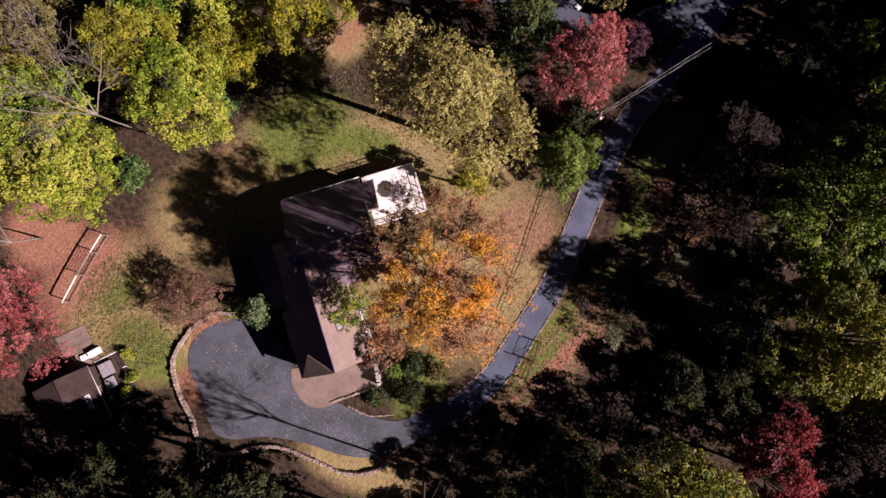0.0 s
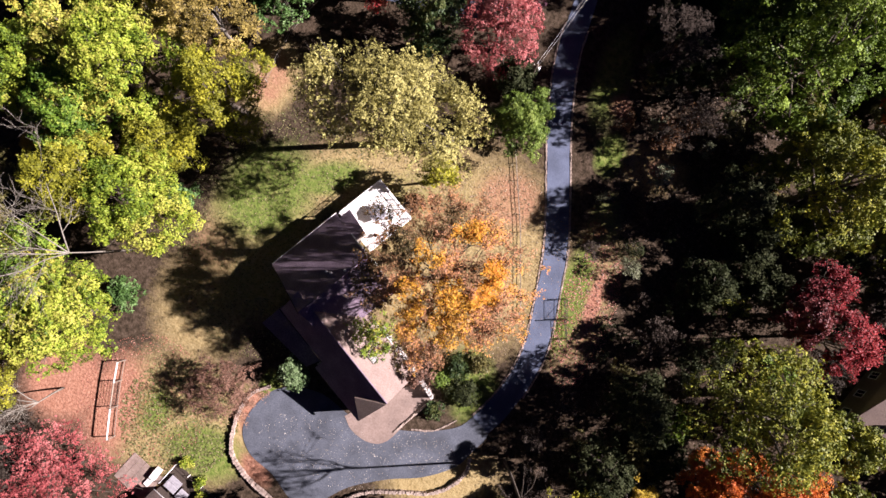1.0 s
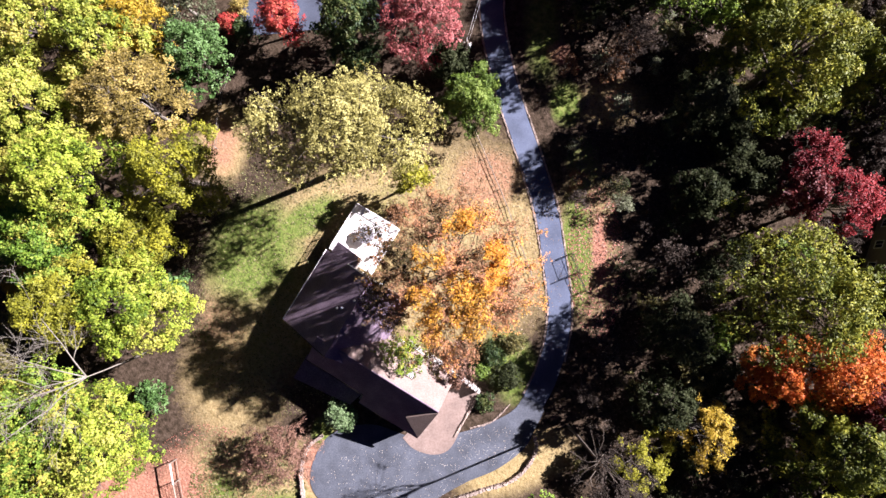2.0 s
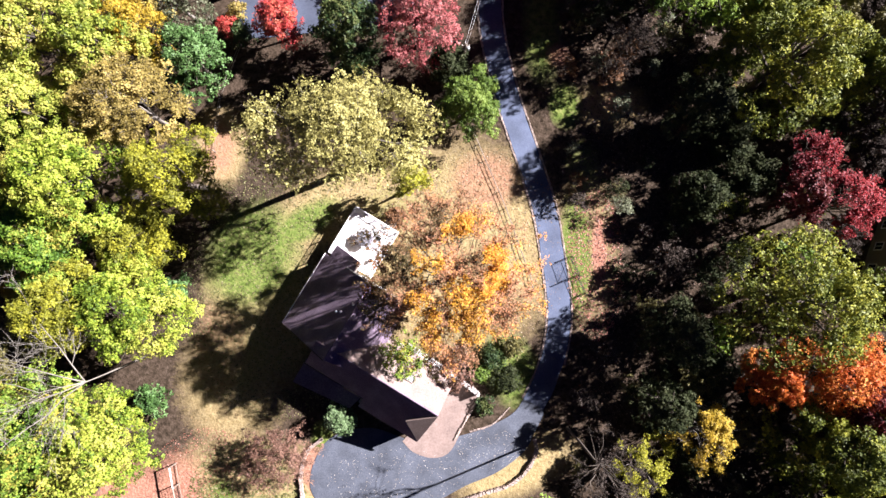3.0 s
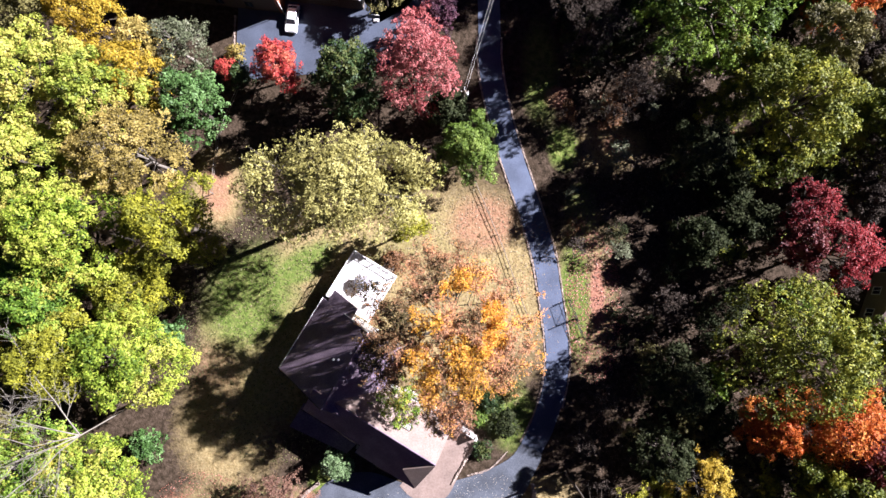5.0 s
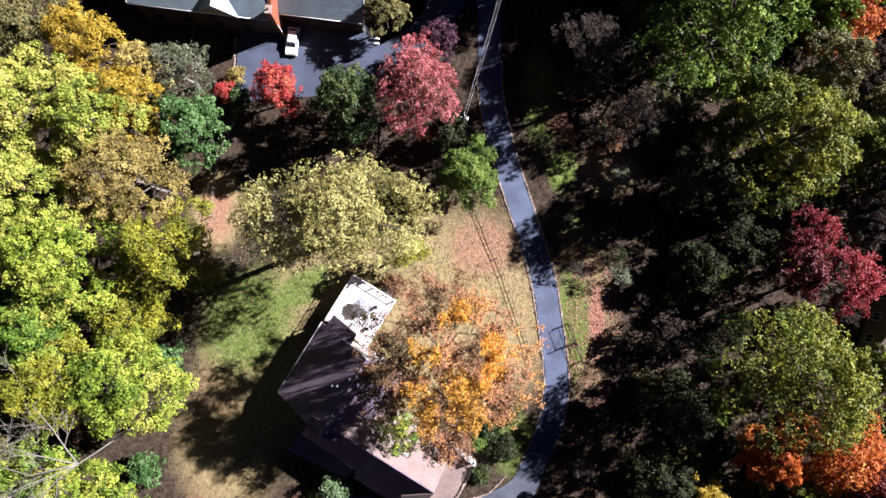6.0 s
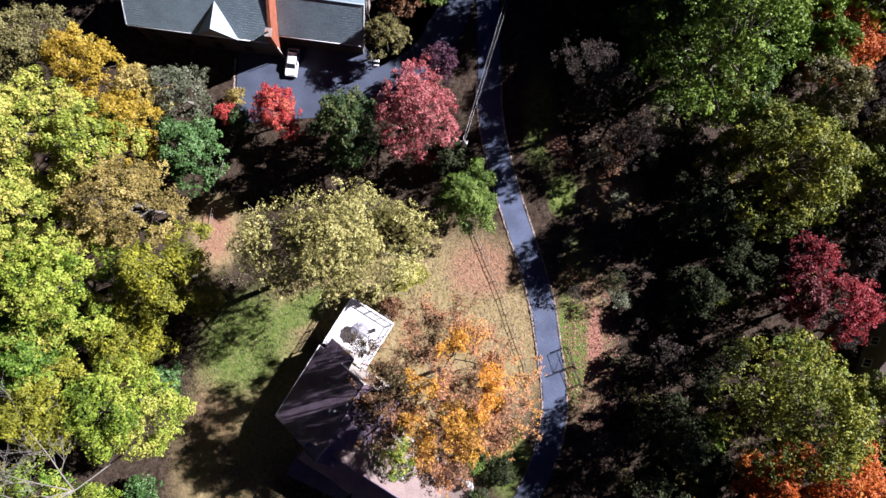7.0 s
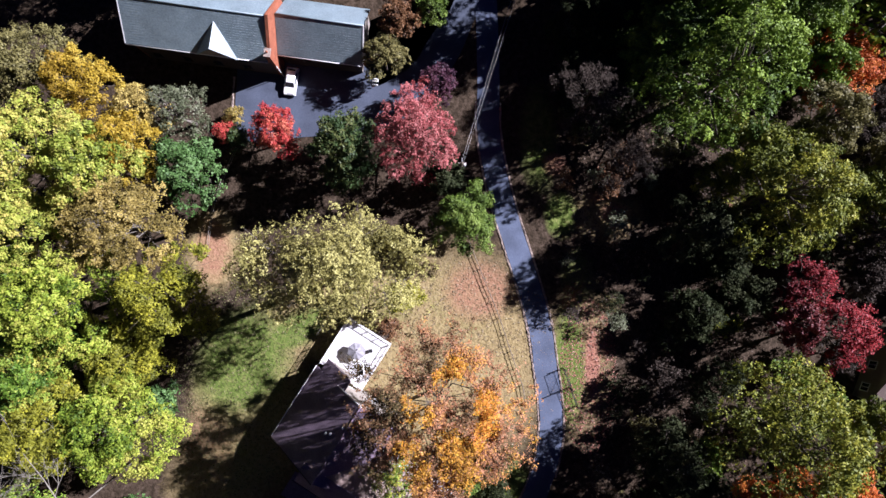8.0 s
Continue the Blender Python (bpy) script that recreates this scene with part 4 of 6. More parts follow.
# ---- garden trees and woods ----
def open_tree(name, x, y, radius, height, palette, aspect, label, tint_at, keep_at, size=0.15, limbs=13, low=0.3, bark=None, per=7, flat_top=0.55, thick=1.0, forks=(5, 5, 4), sprays=2, category="tree", group=""):
    """A half-bare tree: limbs that fan out from a low fork and divide three times, with leaf sprays at the twig ends only.
    tint_at and keep_at give the leaf tint and the share of twigs in leaf by the offset east and north, as shares of the radius."""
    SEEDS["n"] += 1
    rnd = np.random.default_rng(SEEDS["n"])
    t = root(name, x, y, 0, label, category, group)
    fork = Vector((0, 0, height * low))
    crown = height - fork.z
    tr = 0.017 * height * thick
    runs = [([(0, 0, -0.15), (0.1, 0.05, fork.z * 0.5), fork, fork + Vector((0.3, 0.2, crown * 0.4)), fork + Vector((0.2, 0.5, crown * 0.75))],
             [tr * 1.3, tr, tr * 0.85, tr * 0.5, tr * 0.15])]
    fine = []
    spots, normals, tints = [], [], []

    def dome(a, share):
        """A place in the crown at an angle and a share of the radius."""
        top = fork.z + crown * (1 - (1 - flat_top) * share ** 2) * (0.92 + 0.08 * rnd.random())
        return Vector((radius * share * math.cos(a), radius * share * math.sin(a) * aspect, top))

    def bend(p, q, lift):
        m = p.lerp(q, 0.5) + Vector(rnd.normal(size=3)) * 0.06 * (q - p).length
        return [p, m + Vector((0, 0, lift)), q]

    for i in range(limbs):
        a = i * 2 * math.pi / limbs + rnd.normal() * 0.12
        share = rnd.uniform(0.34, 0.52) if i % 3 else rnd.uniform(0.12, 0.3)
        p = dome(a, share)
        p.z -= crown * rnd.uniform(0.22, 0.36)
        start = fork + Vector((0.1, 0.2, crown * rnd.uniform(0.0, 0.25)))
        line = bend(start, p, -0.03 * crown)
        r = tr * rnd.uniform(0.34, 0.5)
        runs.append((line, [r, r * 0.8, r * 0.55]))
        for _ in range(forks[0]):
            a2 = a + rnd.normal() * 0.33
            share2 = min(0.97, share + rnd.uniform(-0.22, 0.5))
            q = dome(a2, share2)
            q.z -= crown * rnd.uniform(0.06, 0.16)
            b0 = line[1].lerp(line[2], rnd.uniform(0.3, 1.0))
            l2 = bend(b0, q, 0.04 * crown * rnd.random())
            runs.append((l2, [r * 0.48, r * 0.34, r * 0.2]))
            for _ in range(forks[1]):
                out = Vector((q.x, q.y, 0)).normalized() * 0.5 if q.xy.length > 0.2 else Vector((0, 0, 0))
                e = l2[1].lerp(q, rnd.uniform(0.25, 1.0))
                tip = e + (Vector(rnd.normal(size=3)) * 0.55 + out + Vector((0, 0, 0.45))) * radius * 0.13 * rnd.uniform(0.7, 1.4)
                fine.append(([e, tip], [r * 0.19, r * 0.08]))
                for _ in range(forks[2]):
                    e2 = e.lerp(tip, rnd.uniform(0.35, 1.0))
                    tip2 = e2 + (Vector(rnd.normal(size=3)) * 0.6 + out * 0.5 + Vector((0, 0, 0.25))) * radius * 0.065
                    fine.append(([e2, tip2], [r * 0.09, r * 0.05]))
                    u, v = tip2.x / radius, tip2.y / (radius * aspect)
                    if rnd.random() < keep_at(u, v):
                        for k in range(sprays):
                            spots.append(tuple(tip2.lerp(e2, 0.5 * k) + Vector(rnd.normal(size=3)) * 0.12))
                            n = Vector((u * 0.4, v * 0.4, 0.8)) + Vector(rnd.normal(size=3)) * 0.35
                            normals.append(tuple(n.normalized()))
                            tints.append(tint_at(u, v) + rnd.normal() * 0.05)
    part("trunk", tubes("trunk", runs, bark or BARK, 4, thin=fine), t)
    part("crown", foliage_at("crown", np.array(spots), np.array(normals), np.array(tints), per, size, size * 2.1, LEAF[palette], rnd), t)
    return t


# bright parts of the large maple's crown: east, north and radius as shares of its own, tint (0.7 yellow to 1.0 orange)
BRIGHT = [(0.09, 0.53, 0.16, 0.86), (-0.2, 0.16, 0.18, 0.8), (-0.75, -0.05, 0.07, 0.9), (-0.26, -0.28, 0.2, 0.78), (-0.16, -0.54, 0.13, 0.7),
          (0.12, -0.12, 0.2, 0.8), (0.17, -0.42, 0.19, 0.76), (0.42, 0.25, 0.14, 0.92), (0.42, 0.0, 0.14, 0.9), (0.86, 0.16, 0.12, 0.6),
          (0.70, -0.38, 0.17, 0.62), (0.52, -0.62, 0.16, 0.66), (0.05, -0.85, 0.14, 0.55)]


def maple_tint(u, v):
    """Faded olive and tan, pinker to the south-east, with bright yellow and orange parts."""
    ragged = 1 + 0.45 * noise.noise(Vector((u * 9, v * 9, 1.5)))
    for x, y, r, tint in BRIGHT:
        if math.hypot(u - x, v - y) < r * ragged * 0.88:
            return tint - 0.05
    if math.hypot(u, v + 0.1) < 0.25:
        return 0.3 + 0.3 * math.sin(14 * u + 1) * math.sin(13 * v)
    return 0.34 + 0.2 * u + 0.02 * v + 0.2 * math.sin(9 * u + 2) * math.sin(8 * v)


def maple_keep(u, v):
    if any(math.hypot(u - x, v - y) < r for x, y, r, _ in BRIGHT):
        return 1.0
    if u < -0.1 and v > 0.25:
        return 0.8
    return 0.75 if u > 0.0 and v > 0.0 else 0.8 if u > 0.0 else 0.55 if u < -0.65 else 0.92


open_tree("maple_tree", 1.6, -1.0, 13.0, 28.0, "orange", 0.95, "large half-bare maple with orange and yellow autumn leaves", maple_tint, maple_keep, limbs=19, low=0.24, size=0.15, per=8, forks=(6, 7, 5), thick=0.58, sprays=3)
tree("oak_tree", -10.7, 17.1, 13.6, 27.0, "cream", 0.42, "broad spreading oak with pale cream-yellow leaves beside the lawn", bottom=0.52, thin=1.1, size=0.74, full=1.6, clump=0.9, bark=GREY_BARK, branch=0.8, twig=6)
tree("hickory_tree", -3.4, 13.2, 3.2, 11.0, "olivegold", 0.80, "small yellow-leaved tree near the deck", thin=0.8)
tree("cedar_tree", 5.4, 24.2, 4.9, 12.0, "green", 1.25, "small bright green tree beside the paved lane", thin=1.2)
tree("maple_tree", -1.7, 35.9, 5.9, 21.0, "pink", 1.25, "rounded maple with dense pinkish red leaves", bottom=0.06, size=0.66, full=1.5, thin=1.2)
tree("maple_tree", -22.1, 37.1, 4.3, 9.0, "red", 0.95, "small bright red ornamental maple beside the parking court", size=0.72, full=1.35)
tree("holly_tree", -11.6, 33.6, 5.2, 19.0, "darkgreen", 1.10, "dense dark green tree beside the parking court", thin=1.3, bottom=0.05)
tree("pine_tree", -33.8, 30.9, 5.0, 15.0, "bluegreen", 1.20, "dense blue-green evergreen at the wood edge")
tree("ash_tree", -36.1, 39.8, 5.4, 12.0, "greygreen", 0.90, "thin grey-green tree losing its leaves", thin=0.5, twig=8, bark=GREY_BARK)
tree("shrub", -31.1, 38.0, 1.7, 4.5, "red", 1.10, "small crimson shrub beside the court", size=0.72)
tree("shrub", -29.0, 37.1, 2.0, 4.0, "darkgreen", 1.00, "dark green shrub at the court edge")
tree("shrub", -29.8, 40.7, 1.5, 3.0, "straw", 1.00, "pale straw-coloured ornamental grass clump")
tree("plum_tree", 1.5, 44.8, 3.5, 10.0, "purple", 0.90, "dark purple-leaved tree beside the drive")
tree("ash_tree", -6.5, 48.8, 4.0, 9.0, "olive", 0.90, "olive tree with thinning leaves beside the grey house")
tree("oak_tree", -4.4, 54.5, 3.5, 10.0, "brown", 1.00, "russet brown oak behind the grey house")
tree("ash_tree", 0.4, 56.3, 2.8, 10.0, "green", 1.00, "green tree beside the upper lane")
tree("oak_tree", -50.0, 31.3, 7.6, 26.0, "yellowgreen", 1.10, "tall oak with yellow-green leaves")
tree("oak_tree", -42.9, 30.2, 5.6, 24.0, "yellowgreen", 1.00, "tall oak with lime yellow leaves")
tree("hickory_tree", -40.7, 33.7, 4.6, 19.0, "gold", 1.20, "golden hickory at the wood edge")
tree("hickory_tree", -46.5, 41.8, 5.1, 19.0, "gold", 1.00, "golden yellow hickory at the edge of the woods")
tree("ash_tree", -53.8, 44.8, 6.4, 18.0, "olive", 1.00, "olive-leaved ash in the woods")
tree("ash_tree", -51.7, 21.9, 6.6, 23.0, "yellowgreen", 1.00, "ash with pale yellow-green leaves")
open_tree("oak_tree", -39.2, 22.6, 8.8, 21.0, "straw", 0.85, "oak with thin straw-brown leaves and bare twigs", lambda u, v: 0.45 + 0.35 * math.sin(7 * u) * math.sin(6 * v + 1), lambda u, v: 0.95 if math.hypot(u - 0.1, v) > 0.35 else 0.6, size=0.19, per=9, limbs=14, forks=(5, 6, 5), bark=GREY_BARK, thick=0.8)
tree("oak_tree", -46.0, 12.4, 8.5, 24.0, "lime", 1.00, "broad bright lime-yellow tree")
tree("ash_tree", -34.8, 13.6, 7.0, 20.0, "olivegold", 1.10, "olive and gold ash at the lawn edge")
tree("oak_tree", -54.4, 13.2, 4.9, 22.0, "yellowgreen", 1.00, "tall yellow-green oak among the woods")
tree("shrub", -58.8, -0.9, 2.7, 10.0, "gold", 0.90, "small golden tree between taller ones")
tree("hickory_tree", -41.3, -4.1, 7.9, 18.0, "lime", 1.00, "spreading hickory with bright yellow leaves")
tree("ash_tree", -49.4, -3.8, 7.0, 19.0, "olivegold", 1.00, "olive and gold ash in the woods")
tree("oak_tree", -53.3, -20.7, 9.6, 18.0, "leafgreen", 1.00, "dense tree with green and yellow leaves")
tree("oak_tree", -44.8, -21.8, 8.0, 17.0, "lime", 1.00, "yellow-green tree at the garden edge")
tree("pine_tree", -39.0, -2.0, 2.5, 5.0, "bluegreen", 1.00, "small dark evergreen at the lawn edge")
tree("pine_tree", -42.1, -18.1, 2.5, 5.0, "bluegreen", 1.10, "small dark evergreen at the lawn edge")
tree("shrub", -14.4, -21.2, 2.5, 5.5, "softgreen", 1.10, "rounded green shrub beside the brown house")
open_tree("plum_tree", -22.7, -25.9, 6.4, 7.0, "russet", 0.85, "spreading half-bare tree with purplish russet leaves", lambda u, v: 0.62 + 0.3 * u - 0.2 * v, lambda u, v: 0.85, size=0.12, per=6, limbs=15, low=0.12, forks=(5, 6, 4), thick=1.1)
tree("maple_tree", -40.6, -44.4, 8.8, 11.0, "pink", 1.00, "broad maple with pink and crimson leaves", size=0.6)
tree("maple_tree", -42.9, -53.0, 5.0, 9.0, "russet", 1.00, "low maple with russet leaves")
tree("oak_tree", 39.4, 43.2, 9.7, 29.0, "forest", 1.20, "very large green oak at the edge of the woods", thin=1.25, bottom=0.16)
tree("oak_tree", 33.8, 49.0, 7.1, 18.0, "forest", 1.10, "shaded green oak in the woods", thin=1.25, bottom=0.16)
tree("oak_tree", 48.3, 27.0, 8.8, 26.0, "forestolive", 1.00, "green oak turning yellow at the top", thin=1.25, bottom=0.16)
# leaf colour darkened in place of the shade on this oak
tree("oak_tree", 44.2, 21.7, 5.5, 9.0, "shade", 1.00, "oak in the woods, shade put into its dark leaf colour", thin=1.25, bottom=0.16)
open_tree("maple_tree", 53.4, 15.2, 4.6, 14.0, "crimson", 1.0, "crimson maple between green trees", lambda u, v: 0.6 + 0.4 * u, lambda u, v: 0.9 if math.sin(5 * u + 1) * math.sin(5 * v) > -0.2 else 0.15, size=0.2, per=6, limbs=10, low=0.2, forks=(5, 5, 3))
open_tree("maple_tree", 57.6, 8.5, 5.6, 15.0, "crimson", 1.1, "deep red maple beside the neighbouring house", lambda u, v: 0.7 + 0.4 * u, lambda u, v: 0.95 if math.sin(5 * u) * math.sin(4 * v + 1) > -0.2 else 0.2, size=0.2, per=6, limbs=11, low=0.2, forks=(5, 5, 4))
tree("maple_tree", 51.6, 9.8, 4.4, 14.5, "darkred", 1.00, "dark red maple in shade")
tree("oak_tree", 47.6, -4.1, 10.0, 26.0, "forestolive", 1.00, "very large dense green oak turning yellow", thin=1.25, bottom=0.16, full=1.3)
tree("maple_tree", 54.8, -15.0, 8.2, 17.0, "fire", 0.80, "fiery orange maple with spreading crown", size=0.72)
tree("maple_tree", 46.8, -15.8, 4.8, 15.0, "fire", 0.80, "orange maple at the wood edge", size=0.72)
tree("oak_tree", 53.8, -24.5, 7.1, 21.0, "forestolive", 1.00, "olive and yellow oak in the woods", thin=1.25, bottom=0.16)
tree("maple_tree", 58.4, -19.9, 5.6, 19.0, "darkred", 1.00, "dark red maple among the orange ones")
open_tree("hickory_tree", 37.5, -23.5, 6.0, 12.0, "gold", 1.0, "yellow-leaved tree with bare grey twigs", lambda u, v: 0.5 + 0.4 * math.sin(5 * u), lambda u, v: 0.95 if math.sin(6 * u + 1) * math.sin(5 * v) + 0.5 * u > 0.0 else 0.1, size=0.2, per=10, limbs=10, low=0.15, forks=(5, 5, 4), bark=GREY_BARK)
open_tree("hickory_tree", 29.8, -28.0, 5.4, 9.0, "olivegold", 0.9, "small yellow tree among bare shrubs", lambda u, v: 0.7, lambda u, v: 0.9 if math.sin(7 * u) * math.sin(6 * v + 2) > -0.1 else 0.05, size=0.2, per=9, limbs=10, low=0.12, forks=(5, 5, 3), bark=GREY_BARK)
tree("maple_tree", 61.6, 47.8, 6.4, 11.0, "fire", 1.10, "orange-red maple in the woods", size=0.72)
tree("ash_tree", 66.0, 40.0, 5.1, 10.0, "bare", 1.00, "grey half-bare tree in the woods")
tree("ash_tree", 64.2, 16.4, 3.8, 10.0, "bare", 1.00, "grey half-bare tree beside the neighbouring house")
tree("oak_tree", -51.5, 5.0, 7.3, 20.0, "leafgreen", 1.00, "green and yellow oak at the edge of the lawn")
tree("ash_tree", -41.5, 4.5, 6.3, 15.0, "olivegold", 1.00, "olive and gold ash at the edge of the lawn")
tree("hickory_tree", -60.5, 8.0, 6.8, 20.0, "lime", 1.00, "lime-yellow hickory in the woods")
tree("oak_tree", -60.0, 20.0, 6.8, 23.0, "leafgreen", 1.00, "green and yellow oak in the woods")
tree("oak_tree", -60.0, 29.0, 6.5, 22.0, "yellowgreen", 1.00, "yellow-green oak in the woods")
tree("oak_tree", -60.0, -10.0, 6.8, 18.0, "olive", 1.00, "olive oak in the woods")
tree("oak_tree", -62.0, -27.0, 7.9, 18.0, "leafgreen", 1.00, "green oak in the woods")
tree("ash_tree", -55.0, -33.0, 6.8, 14.0, "olivegold", 1.00, "olive and gold ash in the woods")
tree("ash_tree", -48.0, -44.0, 5.5, 12.0, "bare", 1.00, "grey half-bare ash beside the garden", thin=0.6)
tree("ash_tree", -40.5, 39.0, 4.5, 14.0, "straw", 1.00, "straw-coloured ash near the grey house", thin=0.7)
tree("shrub", -5.8, 8.5, 2.0, 3.5, "brown", 1.00, "low dark russet shrub beside the deck stair")
tree("ash_tree", -4.8, -12.0, 4.3, 12.0, "leafgreen", 1.00, "thin green and tan tree beside the garage wing", thin=0.42, twig=7)
tree("ash_tree", 2.6, -14.0, 3.4, 10.0, "russet", 1.00, "half-bare russet tree beside the stone wall", thin=0.45)
# two oaks added beyond the view to shade the upper lane and woods
tree("oak_tree", 32.0, 63.0, 7.5, 28.0, "forest", 1.00, "tall oak added out of view to shade the upper lane", thin=1.0, bottom=0.3)
tree("oak_tree", 46.0, 64.0, 7.5, 29.0, "forest", 1.00, "tall oak added out of view to shade the upper woods", thin=1.7, bottom=0.15)
tree("shrub", 8.5, -13.0, 2.2, 2.6, "darkgreen", 1.00, "low garden shrub between the lane and the garage")
tree("shrub", 10.5, -16.5, 2.4, 2.2, "shade", 1.00, "low garden shrub between the lane and the garage")
tree("shrub", 7.4, -20.4, 1.6, 1.4, "darkgreen", 1.00, "low garden shrub between the lane and the garage")
tree("shrub", 11.5, -11.5, 2.0, 2.8, "olive", 1.00, "low garden shrub between the lane and the garage")
tree("shrub", 6.8, -15.2, 1.6, 2.0, "green", 1.00, "low garden shrub between the lane and the garage")
open_tree("ash_tree", 20.0, -24.2, 6.0, 27.0, "bare", 1.0, "tall nearly bare ash beside the forecourt wall", lambda u, v: 0.6, lambda u, v: 0.2, size=0.13, per=5, limbs=12, low=0.55, forks=(5, 5, 4), thick=0.4)
open_tree("ash_tree", 22.5, 40.5, 6.0, 16.5, "bare", 1.0, "tall half-bare ash east of the lane", lambda u, v: 0.4, lambda u, v: 0.4, size=0.16, per=7, limbs=12, low=0.4, forks=(5, 5, 4), thick=0.8)
# high crown added here to shade the drive beyond the lane
open_tree("ash_tree", 20.8, 58.0, 5.5, 16.5, "shade", 1.0, "tall half-bare ash added beside the upper lane to shade the drive", lambda u, v: 0.4, lambda u, v: 0.8, size=0.16, per=7, limbs=12, low=0.5, forks=(5, 5, 4), thick=0.8)
open_tree("ash_tree", 29.0, 33.0, 5.0, 11.0, "bare", 1.0, "leaning half-bare ash in the shaded woods", lambda u, v: 0.5, lambda u, v: 0.3, size=0.15, per=6, limbs=11, low=0.3, forks=(5, 5, 3), thick=0.8)
# oaks added for their shade over the southern ground, mostly out of view
tree("oak_tree", 22.0, -38.0, 6.8, 22.0, "forest", 1.00, "oak added to shade the ground south of the forecourt", thin=0.8, size=1.5)
tree("oak_tree", 32.0, -37.0, 6.8, 24.0, "olive", 1.00, "oak added to shade the ground south of the forecourt", thin=0.8, size=1.5)
tree("oak_tree", 9.0, -47.0, 6.8, 24.0, "forest", 1.00, "oak added to shade the ground south of the forecourt", thin=0.8, size=1.5)
tree("oak_tree", -3.0, -51.0, 6.8, 25.0, "forestolive", 1.00, "oak added to shade the ground south of the forecourt", thin=0.8, size=1.5)
tree("oak_tree", 17.0, -53.0, 6.8, 26.0, "forestolive", 1.00, "oak added to shade the ground south of the forecourt", thin=0.8, size=1.5)
tree("oak_tree", 29.0, -48.0, 6.8, 25.0, "forest", 1.00, "oak added to shade the ground south of the forecourt", thin=0.8, size=1.5)
tree("oak_tree", 40.0, -44.0, 6.8, 26.0, "forestolive", 1.00, "oak added to shade the ground south of the forecourt", thin=0.8, size=1.5)
tree("oak_tree", -38.0, -64.0, 4.8, 9.0, "olive", 1.00, "oak added to shade the ground south of the forecourt", thin=0.8, size=1.5)
# oaks added at the eastern edge to keep the woodland ground in shade
tree("oak_tree", 68.0, -16.0, 7.0, 15.0, "forestolive", 1.00, "tall olive oak added to shade the eastern woods", thin=0.8, size=1.5)
tree("oak_tree", 66.0, -27.0, 7.0, 15.0, "forestolive", 1.00, "tall olive oak added to shade the eastern woods", thin=0.8, size=1.5)
tree("oak_tree", 72.0, 30.0, 7.0, 24.0, "forestolive", 1.00, "tall olive oak added to shade the eastern woods", thin=0.8, size=1.5)
tree("oak_tree", 60.0, -38.0, 7.0, 17.0, "forestolive", 1.00, "tall olive oak added to shade the eastern woods", thin=0.8, size=1.5)
tree("oak_tree", 52.0, -34.0, 7.0, 20.0, "forestolive", 1.00, "tall olive oak added to shade the eastern woods", thin=0.8, size=1.5)
tree("oak_tree", 46.5, 34.0, 5.8, 16.5, "forestolive", 1.00, "olive oak between two larger green oaks", thin=1.6, bottom=0.16)
tree("ash_tree", 55.5, 38.0, 5.5, 19.0, "olive", 1.00, "fading olive ash behind the green oaks", thin=1.3, bottom=0.2)
# dark leaf colour carries the shade this oak stands in
tree("oak_tree", 46.0, 13.5, 5.2, 9.0, "shade", 1.00, "oak beside the crimson maples, leaves coloured dark for shade", thin=1.6, bottom=0.16)
# added as a shade caster for the ground between the oaks
tree("oak_tree", 53.0, 55.0, 7.0, 22.0, "forest", 1.00, "tall green oak added for its shade over the upper woods", thin=1.7, bottom=0.15)
# two more oaks added to throw shade south of the forecourt
tree("oak_tree", 2.0, -38.5, 5.5, 24.0, "shade", 1.00, "tall oak added to shade the ground south of the forecourt", thin=0.8, size=1.5, bottom=0.3)
tree("oak_tree", 15.0, -36.0, 5.5, 18.0, "forest", 1.00, "oak added to shade the ground south of the forecourt", thin=0.8, size=1.5)
# three oaks added for darkness along the lane, with shade-dark leaves
tree("oak_tree", 25.5, 43.5, 6.8, 10.0, "shade", 1.00, "dark-leaved oak added to darken the ground beside the lane", thin=1.3, bottom=0.2)
tree("oak_tree", 24.5, 54.5, 6.2, 9.0, "shade", 1.00, "dark-leaved oak added to darken the ground beside the upper lane", thin=1.1, bottom=0.2)
tree("oak_tree", 34.5, -9.5, 5.5, 14.0, "shade", 1.00, "dark-leaved oak added below the large oak to shade the lane", thin=1.0, bottom=0.16)
# crowns added out of view; only their shade falls on the ground
tree("oak_tree", -14.0, -58.0, 6.5, 24.0, "shade", 1.00, "tall oak added out of view to shade the ground south of the terrace", thin=0.8, size=1.5, bottom=0.2)
tree("oak_tree", -25.0, -67.0, 6.5, 25.0, "forest", 1.00, "tall oak added out of view to shade the ground south of the terrace", thin=0.8, size=1.5, bottom=0.2)
# added to shade the ground west of the large oak
tree("oak_tree", 61.5, -4.5, 5.0, 18.0, "forestolive", 1.00, "olive oak added between the large oak and the neighbouring house for shade", thin=1.4, bottom=0.2)
# two dark plants added to cover and shade sunlit ground
tree("holly_tree", 2.6, 31.0, 3.4, 8.5, "shade", 1.00, "low dark evergreen added beneath the pink maple to shade the ground", thin=1.2, bottom=0.1)
tree("oak_tree", 39.8, 10.8, 5.0, 9.0, "shade", 1.00, "dark-leaved oak added to darken the ground below the crimson maples", thin=1.1, bottom=0.2)
# added up-sun of the shed to put it in shade
tree("oak_tree", -14.5, -47.0, 4.8, 13.5, "shade", 1.00, "dark-leaved oak added between the forecourt wall and the shed for shade", thin=1.2, bottom=0.2)
